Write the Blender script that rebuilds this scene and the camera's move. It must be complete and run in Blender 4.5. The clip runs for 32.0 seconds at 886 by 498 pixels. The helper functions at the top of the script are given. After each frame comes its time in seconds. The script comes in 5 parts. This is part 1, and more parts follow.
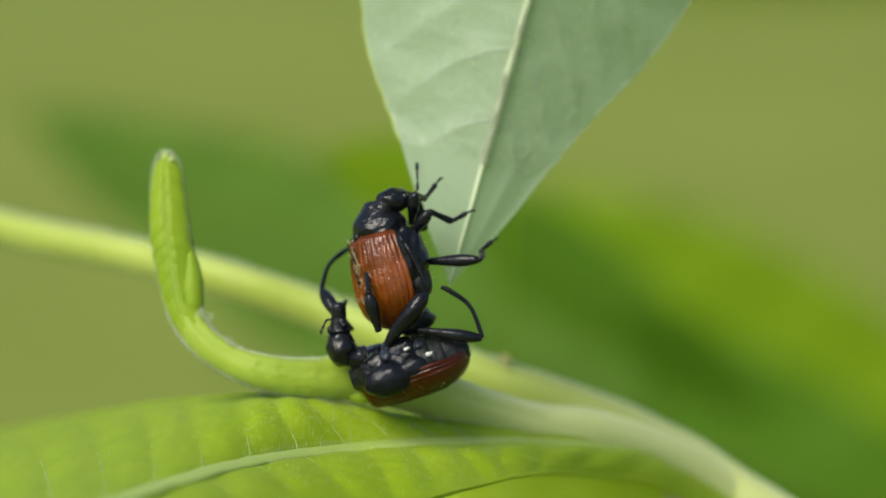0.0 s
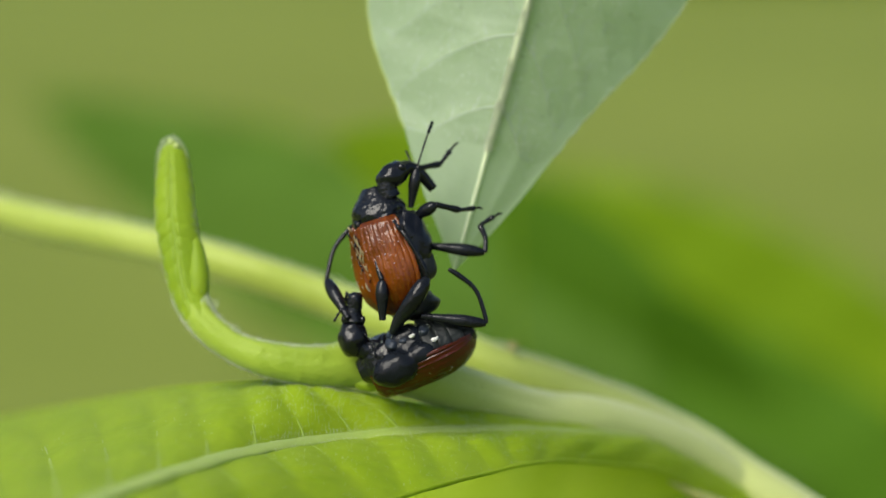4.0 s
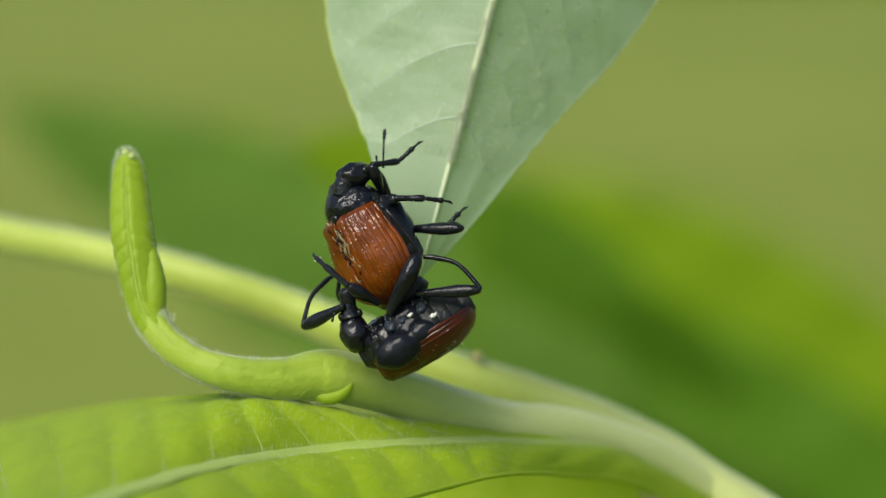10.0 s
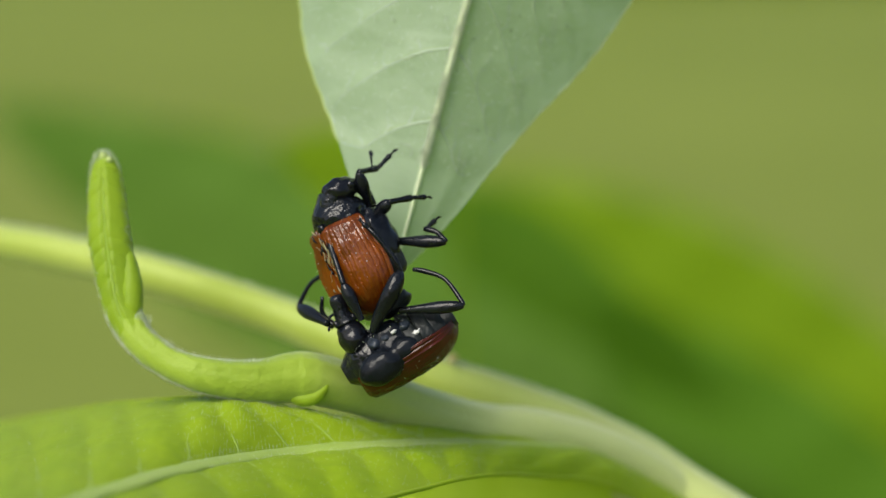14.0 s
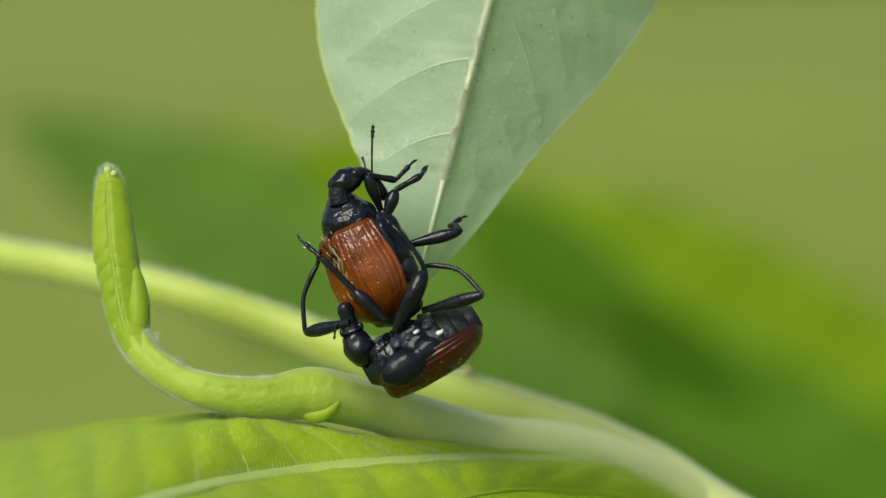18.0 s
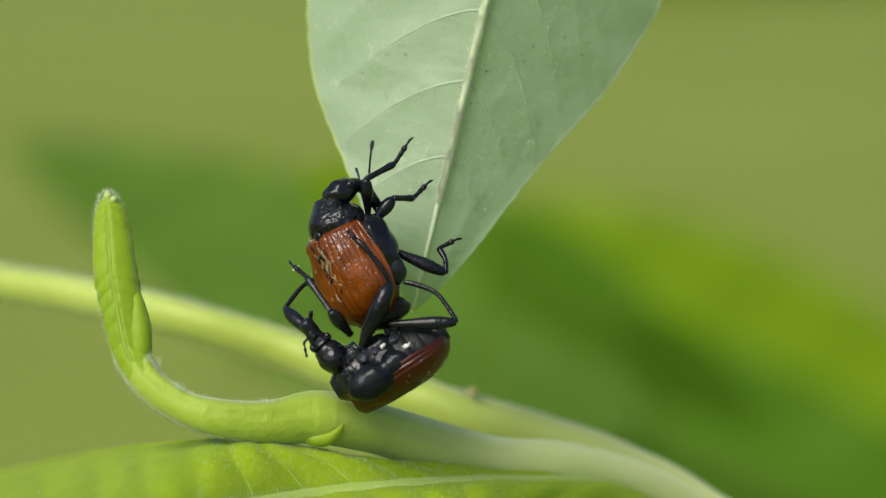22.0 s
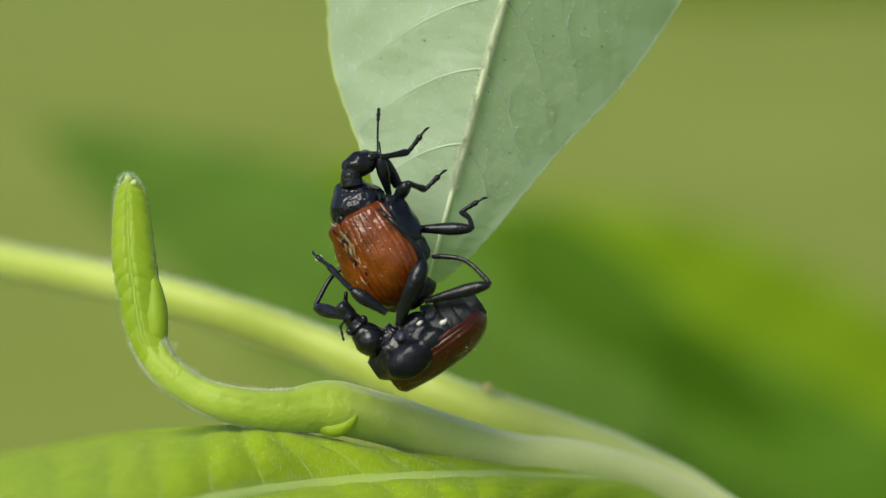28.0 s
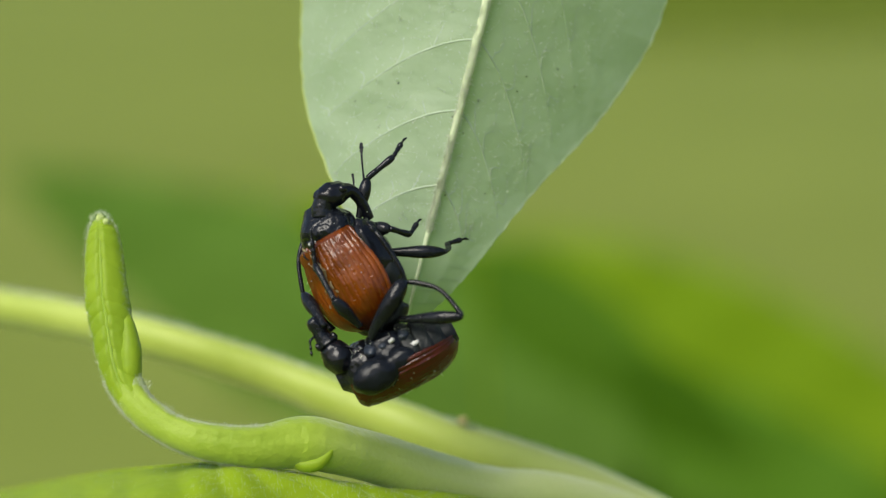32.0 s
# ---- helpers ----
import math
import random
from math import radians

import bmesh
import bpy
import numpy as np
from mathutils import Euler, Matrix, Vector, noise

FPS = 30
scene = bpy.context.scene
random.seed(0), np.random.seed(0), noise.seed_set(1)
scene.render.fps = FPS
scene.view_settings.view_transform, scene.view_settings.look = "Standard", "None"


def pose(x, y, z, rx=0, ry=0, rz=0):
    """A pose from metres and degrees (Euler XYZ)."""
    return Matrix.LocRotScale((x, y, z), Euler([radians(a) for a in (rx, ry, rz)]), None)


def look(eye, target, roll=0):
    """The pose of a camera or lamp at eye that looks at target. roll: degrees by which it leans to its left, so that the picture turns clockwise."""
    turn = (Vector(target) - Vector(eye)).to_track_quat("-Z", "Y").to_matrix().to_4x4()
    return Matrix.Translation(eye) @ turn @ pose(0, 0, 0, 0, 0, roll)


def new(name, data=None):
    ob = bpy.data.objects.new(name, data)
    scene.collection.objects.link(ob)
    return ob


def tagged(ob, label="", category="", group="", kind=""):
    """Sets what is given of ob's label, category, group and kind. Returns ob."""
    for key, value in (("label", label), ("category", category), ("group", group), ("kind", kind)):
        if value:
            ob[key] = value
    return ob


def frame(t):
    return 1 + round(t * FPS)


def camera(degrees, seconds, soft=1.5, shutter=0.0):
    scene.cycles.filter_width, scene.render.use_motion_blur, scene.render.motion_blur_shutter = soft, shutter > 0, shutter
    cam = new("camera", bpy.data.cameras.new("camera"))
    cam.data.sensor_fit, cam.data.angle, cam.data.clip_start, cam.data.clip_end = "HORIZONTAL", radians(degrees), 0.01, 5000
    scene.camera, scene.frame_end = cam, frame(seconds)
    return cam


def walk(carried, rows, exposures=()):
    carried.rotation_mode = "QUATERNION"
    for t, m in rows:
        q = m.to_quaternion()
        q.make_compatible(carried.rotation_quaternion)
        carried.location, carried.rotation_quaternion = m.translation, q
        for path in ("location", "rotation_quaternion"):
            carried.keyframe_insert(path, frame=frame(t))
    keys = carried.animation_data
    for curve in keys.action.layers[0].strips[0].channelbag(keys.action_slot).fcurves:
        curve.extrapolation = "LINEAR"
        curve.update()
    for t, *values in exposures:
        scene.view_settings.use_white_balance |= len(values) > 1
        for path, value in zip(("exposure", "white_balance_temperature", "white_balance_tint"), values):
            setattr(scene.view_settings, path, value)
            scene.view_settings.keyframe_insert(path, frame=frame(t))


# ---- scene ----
# Two leaf-rolling beetles on a hanging leaf tip above a young shoot, close up.
# Plan: millimetres, x to the right, y away, z up, laid into the world by SITE (the view dips ten degrees towards a meadow).
MM = 0.001
SITE = pose(0, 0, 0.62, -10, 0, 0)
DIST = 88.9


def eye(x, y, z, yaw, pitch, roll):
    """Camera pose from its shift in the plan (mm) and its small turns (degrees)."""
    turn = (Matrix.Rotation(-radians(yaw), 4, "Z") @ Matrix.Rotation(radians(pitch), 4, "X")
            @ Matrix.Rotation(radians(roll), 4, "Y") @ Matrix.Rotation(radians(90), 4, "X"))
    return SITE @ Matrix.Translation(Vector((x, y - DIST, z)) * MM) @ turn


cam = camera(20.0, 32.0, soft=1.25)
cam.data.dof.use_dof = True
cam.data.dof.focus_distance = 0.0877
cam.data.dof.aperture_fstop = 36
walk(cam, [
    (0, eye(-0.6, -2.12, -0.4, -0.332, 0.290, -0.396)),
    (0.5, eye(-0.59, -2.15, -0.39, -0.348, 0.169, -0.042)),
    (1, eye(-0.58, -2.16, -0.38, -0.433, -0.041, -0.055)),
    (1.5, eye(-0.56, -2.13, -0.36, -0.475, -0.121, 0.223)),
    (2, eye(-0.55, -2.06, -0.35, -0.512, -0.126, -0.142)),
    (2.5, eye(-0.54, -1.97, -0.34, -0.570, -0.114, -0.418)),
    (4.5, eye(-0.49, -1.56, -0.29, -0.529, -0.046, -0.402)),
    (5, eye(-0.48, -1.47, -0.28, -0.437, -0.015, -0.109)),
    (5.5, eye(-0.47, -1.37, -0.27, -0.308, -0.001, 0.130)),
    (6, eye(-0.46, -1.24, -0.26, -0.167, 0.021, 0.422)),
    (6.5, eye(-0.38, -1.09, -0.22, -0.160, 0.086, 0.216)),
    (7, eye(-0.31, -0.92, -0.17, 0.028, 0.073, -0.276)),
    (7.5, eye(-0.23, -0.75, -0.13, -0.019, 0.110, -0.329)),
    (8, eye(-0.15, -0.59, -0.09, -0.040, 0.060, -0.307)),
    (8.5, eye(-0.08, -0.43, -0.04, 0.074, 0.070, -0.594)),
    (9, eye(0, -0.29, 0, 0.018, 0.004, 0.010)),
    (9.5, eye(0.03, -0.19, -0.01, -0.002, -0.013, 0.432)),
    (10, eye(0.05, -0.12, -0.01, -0.012, -0.036, 0.122)),
    (10.5, eye(0.07, -0.12, -0.01, -0.011, -0.276, -0.072)),
    (11, eye(0.1, -0.18, -0.02, 0.245, -0.387, -0.111)),
    (11.5, eye(0.12, -0.28, -0.03, 0.325, 0.012, -0.255)),
    (12, eye(0.15, -0.42, -0.03, 0.394, 0.392, -0.209)),
    (12.5, eye(0.17, -0.56, -0.04, 0.418, 0.365, 0.046)),
    (13, eye(0.2, -0.71, -0.04, 0.448, 0.247, 0.192)),
    (13.5, eye(0.25, -0.83, 0, 0.445, 0.107, 0.134)),
    (15.5, eye(0.46, -0.1, 0.14, 0.216, -0.141, 0.035)),
    (16, eye(0.51, 0.16, 0.18, 0.234, -0.201, 0.509)),
    (16.5, eye(0.56, 0.41, 0.22, 0.043, -0.126, 0.398)),
    (17, eye(0.61, 0.66, 0.25, -0.086, -0.073, 0.737)),
    (17.5, eye(0.67, 0.86, 0.29, -0.119, 0.023, 0.349)),
    (18, eye(0.72, 0.98, 0.33, -0.135, 0.085, 0.762)),
    (18.5, eye(0.77, 0.98, 0.36, -0.110, 0.120, 0.901)),
    (19, eye(0.82, 0.89, 0.4, -0.219, 0.150, 1.145)),
    (19.5, eye(0.85, 0.77, 0.4, -0.198, 0.002, 1.092)),
    (20, eye(0.88, 0.68, 0.41, -0.231, -0.031, 0.823)),
    (20.5, eye(0.9, 0.67, 0.41, -0.255, 0.151, 1.018)),
    (21, eye(0.93, 0.77, 0.41, -0.195, 0.273, 1.175)),
    (21.5, eye(0.96, 1.01, 0.41, -0.189, 0.366, 1.912)),
    (22, eye(0.98, 1.37, 0.41, -0.337, 0.513, 1.636)),
    (22.5, eye(1.01, 1.81, 0.42, -0.105, 0.410, 0.813)),
    (23, eye(1.04, 2.25, 0.42, -0.106, 0.189, 1.193)),
    (23.5, eye(1.07, 2.6, 0.39, -0.394, -0.131, 0.470)),
    (24, eye(1.09, 2.83, 0.36, -0.498, -0.410, 0.045)),
    (24.5, eye(1.12, 2.94, 0.32, -0.812, -0.682, 0.522)),
    (24.7, eye(1.13, 2.93, 0.31, -0.705, -0.792, 0.414)),
    (24.8, eye(1.13, 2.93, 0.3, -0.097, -0.730, 0.359)),
    (24.9, eye(1.14, 2.93, 0.3, 0.407, -0.641, 0.305)),
    (25, eye(1.14, 2.96, 0.29, 0.967, -0.460, 0.071)),
    (25.1, eye(1.15, 2.93, 0.29, 0.838, -0.178, 0.197)),
    (25.2, eye(1.15, 2.93, 0.28, 0.450, 0.220, 0.142)),
    (25.3, eye(1.16, 2.93, 0.27, -0.067, 0.578, 0.088)),
    (25.4, eye(1.16, 2.93, 0.27, -0.575, 0.652, 0.034)),
    (25.5, eye(1.17, 2.93, 0.26, -0.887, 0.643, -0.020)),
    (27.5, eye(1.27, 1.84, 0.13, -1.060, 0.459, 0.150)),
    (28, eye(1.3, 1.67, 0.1, -0.986, 0.567, -0.105)),
    (28.5, eye(1.3, 1.57, 0.09, -0.822, 0.730, -0.080)),
    (29, eye(1.3, 1.52, 0.07, -0.715, 1.016, -0.263)),
    (29.5, eye(1.3, 1.5, 0.06, -0.579, 1.315, -0.297)),
    (30, eye(1.3, 1.51, 0.05, -0.462, 1.461, -0.219)),
    (30.5, eye(1.3, 1.52, 0.04, -0.437, 1.441, 0.096)),
    (31, eye(1.3, 1.54, 0.03, -0.417, 1.450, 0.168)),
    (31.5, eye(1.3, 1.55, 0.01, -0.402, 1.435, 0.438)),
    (32, eye(1.3, 1.57, 0, -0.357, 1.395, 0.747)),
], exposures=[(0, 0.47, 6650, 6), (32, 0.47, 6650, 6)])

# ---- light ----
world = bpy.data.worlds.new("sky")
scene.world = world
world.use_nodes = True
sky = world.node_tree.nodes.new("ShaderNodeTexSky")
sky.sky_type, sky.sun_disc = "NISHITA", False
sky.sun_elevation, sky.sun_rotation = radians(47), radians(218)
sky.air_density, sky.dust_density = 1.0, 3.0
back = world.node_tree.nodes["Background"]
back.inputs["Strength"].default_value = 0.11
world.node_tree.links.new(sky.outputs["Color"], back.inputs["Color"])

sun_data = bpy.data.lights.new("sun", "SUN")
sun_data.energy, sun_data.angle, sun_data.color = 2.6, radians(42), (1.0, 0.96, 0.9)
sun = new("sun", sun_data)
sun.matrix_world = look((-1.5, -1.9, 3.2), (0, 0, 0.6))


# ---- materials ----
def material(name, colour, second=None, scale=900.0, rough=0.5, bump=0.0, bump_scale=4000.0, clear=0.0,
             through_light=0.0, glow_colour=None, sheen=0.0, spec=0.5, cells=False, fine=0.25, grade=None):
    """Principled surface with two scales of colour change, relief, and for leaves a share of light let through."""
    m = bpy.data.materials.new(name)
    m.use_nodes = True
    nt = m.node_tree
    nodes, links = nt.nodes, nt.links
    bsdf = nodes["Principled BSDF"]
    coord = nodes.new("ShaderNodeTexCoord")
    n1 = nodes.new("ShaderNodeTexNoise")
    n1.inputs["Scale"].default_value, n1.inputs["Detail"].default_value = scale, 4
    n2 = nodes.new("ShaderNodeTexNoise")
    n2.inputs["Scale"].default_value, n2.inputs["Detail"].default_value = scale * 7, 3
    for n in (n1, n2):
        links.new(coord.outputs["Object"], n.inputs["Vector"])
    add = nodes.new("ShaderNodeMath")
    add.operation = "MULTIPLY_ADD"
    links.new(n2.outputs["Fac"], add.inputs[0])
    add.inputs[1].default_value = fine
    links.new(n1.outputs["Fac"], add.inputs[2])
    ramp = nodes.new("ShaderNodeValToRGB")
    ramp.color_ramp.elements[0].position, ramp.color_ramp.elements[1].position = 0.4, 0.85
    second = second or tuple(min(1, c * 1.35) for c in colour)
    ramp.color_ramp.elements[0].color, ramp.color_ramp.elements[1].color = (*colour, 1), (*second, 1)
    links.new(add.outputs[0], ramp.inputs["Fac"])
    paint = ramp.outputs["Color"]
    if grade:
        # colour that changes along the thing's own length: start, end (metres along x), far colour
        split = nodes.new("ShaderNodeSeparateXYZ")
        links.new(coord.outputs["Object"], split.inputs[0])
        span = nodes.new("ShaderNodeMapRange")
        span.inputs["From Min"].default_value, span.inputs["From Max"].default_value = grade[0], grade[1]
        links.new(split.outputs["X"], span.inputs["Value"])
        blend = nodes.new("ShaderNodeMix")
        blend.data_type = "RGBA"
        links.new(span.outputs["Result"], blend.inputs["Factor"])
        links.new(paint, blend.inputs["A"])
        blend.inputs["B"].default_value = (*grade[2], 1)
        paint = blend.outputs["Result"]
    links.new(paint, bsdf.inputs["Base Color"])
    bsdf.inputs["Roughness"].default_value = rough
    bsdf.inputs["Specular IOR Level"].default_value = spec
    bsdf.inputs["Coat Weight"].default_value = clear
    bsdf.inputs["Coat Roughness"].default_value = 0.15
    bsdf.inputs["Sheen Weight"].default_value = sheen
    if bump:
        b = nodes.new("ShaderNodeBump")
        b.inputs["Strength"].default_value, b.inputs["Distance"].default_value = bump, 0.00009
        if cells:
            tex = nodes.new("ShaderNodeTexVoronoi")
            tex.feature = "SMOOTH_F1"
            out = tex.outputs["Distance"]
        else:
            tex = nodes.new("ShaderNodeTexNoise")
            tex.inputs["Detail"].default_value = 5
            out = tex.outputs["Fac"]
        tex.inputs["Scale"].default_value = bump_scale
        links.new(coord.outputs["Object"], tex.inputs["Vector"])
        links.new(out, b.inputs["Height"])
        links.new(b.outputs["Normal"], bsdf.inputs["Normal"])
    if through_light:
        tr = nodes.new("ShaderNodeBsdfTranslucent")
        tr.inputs["Color"].default_value = (*(glow_colour or second), 1)
        mix = nodes.new("ShaderNodeMixShader")
        mix.inputs[0].default_value = through_light
        links.new(bsdf.outputs["BSDF"], mix.inputs[1])
        links.new(tr.outputs["BSDF"], mix.inputs[2])
        links.new(mix.outputs["Shader"], nodes["Material Output"].inputs["Surface"])
    return m


M_ELYTRA = material("chestnut_wing_case", (0.055, 0.0095, 0.0008), (0.24, 0.06, 0.0035), 600, 0.12, 0.10, 5000, 0.0, 0.18, (0.765, 0.225, 0.009), spec=0.5)
M_ELYTRA_DARK = material("dark_red_wing_case", (0.016, 0.0019, 0.001), (0.062, 0.0075, 0.003), 500, 0.13, 0.15, 6000, 0.0, 0.05, (0.8, 0.12, 0.02), spec=0.38)
M_BLACK = material("black_chitin", (0.0025, 0.003, 0.0045), (0.006, 0.007, 0.010), 900, 0.13, 0.4, 3000, 0.0, spec=0.32)
M_BELLY = material("dull_black_belly", (0.0035, 0.0042, 0.006), (0.014, 0.017, 0.017), 1300, 0.42, 0.5, 4500, 0.0, spec=0.22, fine=0.6)
M_SHIELD = material("blue_black_shield", (0.0028, 0.0036, 0.0055), (0.007, 0.009, 0.0125), 1100, 0.15, 0.3, 3200, 0.0, spec=0.17, fine=0.5)
# blue-grey base colour stands in for the sky's sheen on the coxae
M_COXA = material("sky_sheen_chitin", (0.008, 0.011, 0.017), (0.024, 0.031, 0.044), 1500, 0.36, 0.5, 5000, 0.0, spec=0.28, fine=0.6)
M_PUNCT = material("pitted_black_chitin", (0.0025, 0.003, 0.0045), (0.008, 0.010, 0.014), 900, 0.18, 0.28, 8500, 0.0, cells="dots", spec=0.3)
M_LEG = material("black_leg_chitin", (0.003, 0.0037, 0.0055), (0.008, 0.0095, 0.013), 1200, 0.12, 0.35, 4200, 0.0, spec=0.25)
M_PALE = material("pale_wax", (0.42, 0.43, 0.41), (0.62, 0.62, 0.6), 3000, 0.6)
M_SHRED = material("tan_shreds", (0.20, 0.16, 0.07), (0.42, 0.36, 0.2), 4000, 0.5, 0, 0, 0, 0.3, (0.5, 0.4, 0.15))
M_UNDER = material("pale_leaf_underside", (0.266, 0.375, 0.228), (0.352, 0.448, 0.318), 260, 0.5, 0.5, 2600, 0, 0.45, (0.43, 0.62, 0.14), fine=0.9)
M_VEIN = material("pale_vein", (0.55, 0.67, 0.36), (0.69, 0.79, 0.52), 2500, 0.5, 0.25, 6000, 0, 0.25, (0.60, 0.76, 0.36), fine=0.6)
# vein colours hold the light: paler on the lit half, darker on the shaded
M_LITVEIN = material("lit_green_vein", (0.38, 0.49, 0.325), (0.47, 0.565, 0.41), 1500, 0.55, 0, 6000, 0, 0.15)
M_SHADEVEIN = material("shaded_green_vein", (0.315, 0.432, 0.252), (0.405, 0.513, 0.333), 1500, 0.55, 0, 6000, 0, 0.2)
M_YOUNG = material("bright_young_leaf", (0.215, 0.335, 0.0065), (0.32, 0.445, 0.017), 330, 0.55, 0.55, 1500, 0, 0.4, (0.44, 0.64, 0.012), spec=0.22, fine=0.6, sheen=0.05)
M_BUD = material("lime_leaf_bud", (0.185, 0.305, 0.0065), (0.275, 0.405, 0.016), 400, 0.5, 0.4, 3500, 0, 0.35, (0.40, 0.56, 0.016), spec=0.3, sheen=0.12, fine=0.5)
M_BUDSTALK = material("downy_bud_stalk", (0.22, 0.335, 0.014), (0.31, 0.435, 0.036), 400, 0.5, 0.6, 5000, 0, 0.25, (0.4278, 0.5766, 0.0558), spec=0.3, sheen=0.4, fine=0.6,
                      grade=(-0.0005, 0.0060, (0.60, 0.68, 0.27)))
M_YOUNGVEIN = material("pale_young_vein", (0.26, 0.39, 0.03), (0.35, 0.48, 0.08), 600, 0.55, 0.3, 4000, 0, 0.35, (0.46, 0.66, 0.06), spec=0.2, sheen=0.3)
M_YOUNGRIB = material("downy_young_midrib", (0.265, 0.395, 0.035), (0.36, 0.49, 0.10), 500, 0.6, 0.6, 1800, 0, 0.3, (0.46, 0.64, 0.08), spec=0.2, sheen=0.15, fine=0.8)
M_STEM = material("yellow_green_stem", (0.3069, 0.3999, 0.0372), (0.3999, 0.4929, 0.0837), 250, 0.5, 0.4, 2500, 0, 0.2, (0.465, 0.5766, 0.093), sheen=0.4, fine=0.5,
                  grade=(-0.0115, 0.003, (0.55, 0.62, 0.24)))
M_MARGIN = material("yellow_green_margin", (0.40, 0.50, 0.12), (0.50, 0.60, 0.2), 400, 0.5, 0, 0, 0, 0.3, (0.5, 0.62, 0.1))
M_SCAR = material("brown_tinged_leaf_base", (0.36, 0.39, 0.10), (0.42, 0.48, 0.15), 220, 0.6, 0.4, 2500, 0, 0.15, (0.4, 0.42, 0.1), sheen=0.2)
M_PETIOLE = material("grey_green_petiole", (0.3977, 0.5141, 0.1358), (0.4947, 0.6014, 0.2037), 300, 0.55, 0.4, 2500, 0, 0.25, (0.4268, 0.5432, 0.1746), sheen=0.4, fine=0.5,
                     grade=(0.004, 0.010, (0.4462, 0.5529, 0.1649)))
M_HAIR = material("white_down", (0.63, 0.70, 0.52), (0.72, 0.77, 0.62), 3000, 0.5, 0, 0, 0, 0.4, (0.68, 0.76, 0.55))
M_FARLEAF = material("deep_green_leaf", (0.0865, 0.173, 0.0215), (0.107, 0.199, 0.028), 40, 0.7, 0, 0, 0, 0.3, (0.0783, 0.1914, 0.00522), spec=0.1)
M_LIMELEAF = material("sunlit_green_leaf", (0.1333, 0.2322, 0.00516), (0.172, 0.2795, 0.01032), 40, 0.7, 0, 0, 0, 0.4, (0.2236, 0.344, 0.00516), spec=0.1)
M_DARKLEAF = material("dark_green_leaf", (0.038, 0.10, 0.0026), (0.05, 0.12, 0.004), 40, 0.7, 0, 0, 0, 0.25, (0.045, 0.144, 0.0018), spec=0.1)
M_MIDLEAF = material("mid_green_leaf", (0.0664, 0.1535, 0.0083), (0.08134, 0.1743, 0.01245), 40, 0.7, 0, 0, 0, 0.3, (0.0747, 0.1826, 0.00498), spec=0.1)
M_GRASS = material("olive_grass", (0.12, 0.17, 0.022), (0.15, 0.205, 0.03), 3, 0.8, 0, 0, 0, 0.25, (0.13, 0.18, 0.01), spec=0.1)
M_RED = material("reddish_bark", (0.34, 0.24, 0.10), (0.38, 0.36, 0.15), 300, 0.7)
M_MEADOW = material("olive_meadow", (0.140, 0.181, 0.030), (0.183, 0.226, 0.043), 0.55, 0.9, 0, 0, spec=0.1)


# ---- mesh helpers ----
def part(name, bm, mat, parent=None, label="", smooth=True):
    me = bpy.data.meshes.new(name)
    bmesh.ops.recalc_face_normals(bm, faces=bm.faces)
    bm.to_mesh(me)
    bm.free()
    if smooth:
        for p in me.polygons:
            p.use_smooth = True
    me.materials.append(mat)
    ob = new(name, me)
    if parent:
        ob.parent = parent
    if label:
        tagged(ob, label)
    return ob


def thing(name, m, label, category, group="", kind=""):
    ob = new(name)
    ob.empty_display_size = 0.002
    ob.matrix_world = m
    return tagged(ob, label, category, group, kind)


def smooth_line(points, count):
    """Evenly stepped Catmull-Rom line through points (any width of tuple)."""
    p = np.array(points, float)
    p = np.vstack([2 * p[0] - p[1], p, 2 * p[-1] - p[-2]])
    out = []
    for u in np.linspace(0, len(points) - 1, count):
        i = min(int(u), len(points) - 2)
        f = u - i
        a, b, c, d = p[i:i + 4]
        out.append(0.5 * (2 * b + (c - a) * f + (2 * a - 5 * b + 4 * c - d) * f * f + (3 * b - a - 3 * c + d) * f ** 3))
    return np.array(out)


def grid(bm, rows, closed=False):
    """Skins rows of points (mm) with quads; closed joins each row's end to its start."""
    vs = [[bm.verts.new(Vector(p) * MM) for p in row] for row in rows]
    n = len(vs[0])
    for r0, r1 in zip(vs, vs[1:]):
        for j in range(n if closed else n - 1):
            k = (j + 1) % n
            bm.faces.new((r0[j], r0[k], r1[k], r1[j]))
    if closed:
        for ring in (vs[0], vs[-1]):
            bm.faces.new(ring)
    return vs


def grid_mesh(rows):
    bm = bmesh.new()
    grid(bm, rows)
    return bm


def tube(points, radii, seg=12, flat=1.0, side=(0, 1, 0), bm=None, count=0, shape=None):
    """Round or flattened tube along points (mm); flat scales it along `side`."""
    bm = bm or bmesh.new()
    line = smooth_line([(*p, r) for p, r in zip(points, radii)], count or len(points) * 4)
    rows = []
    for i, q in enumerate(line):
        t = Vector(line[min(i + 1, len(line) - 1)][:3] - line[max(i - 1, 0)][:3]).normalized()
        s = Vector(side) - t * t.dot(Vector(side))
        s.normalize()
        w = t.cross(s)
        ring = []
        for j in range(seg):
            a = 2 * math.pi * j / seg
            k = shape(i / (len(line) - 1), a) if shape else 1.0
            r = max(q[3], 0.003) * k
            ring.append(Vector(q[:3]) + s * (math.cos(a) * r * flat) + w * (math.sin(a) * r))
        rows.append(ring)
    grid(bm, rows, closed=True)
    return bm


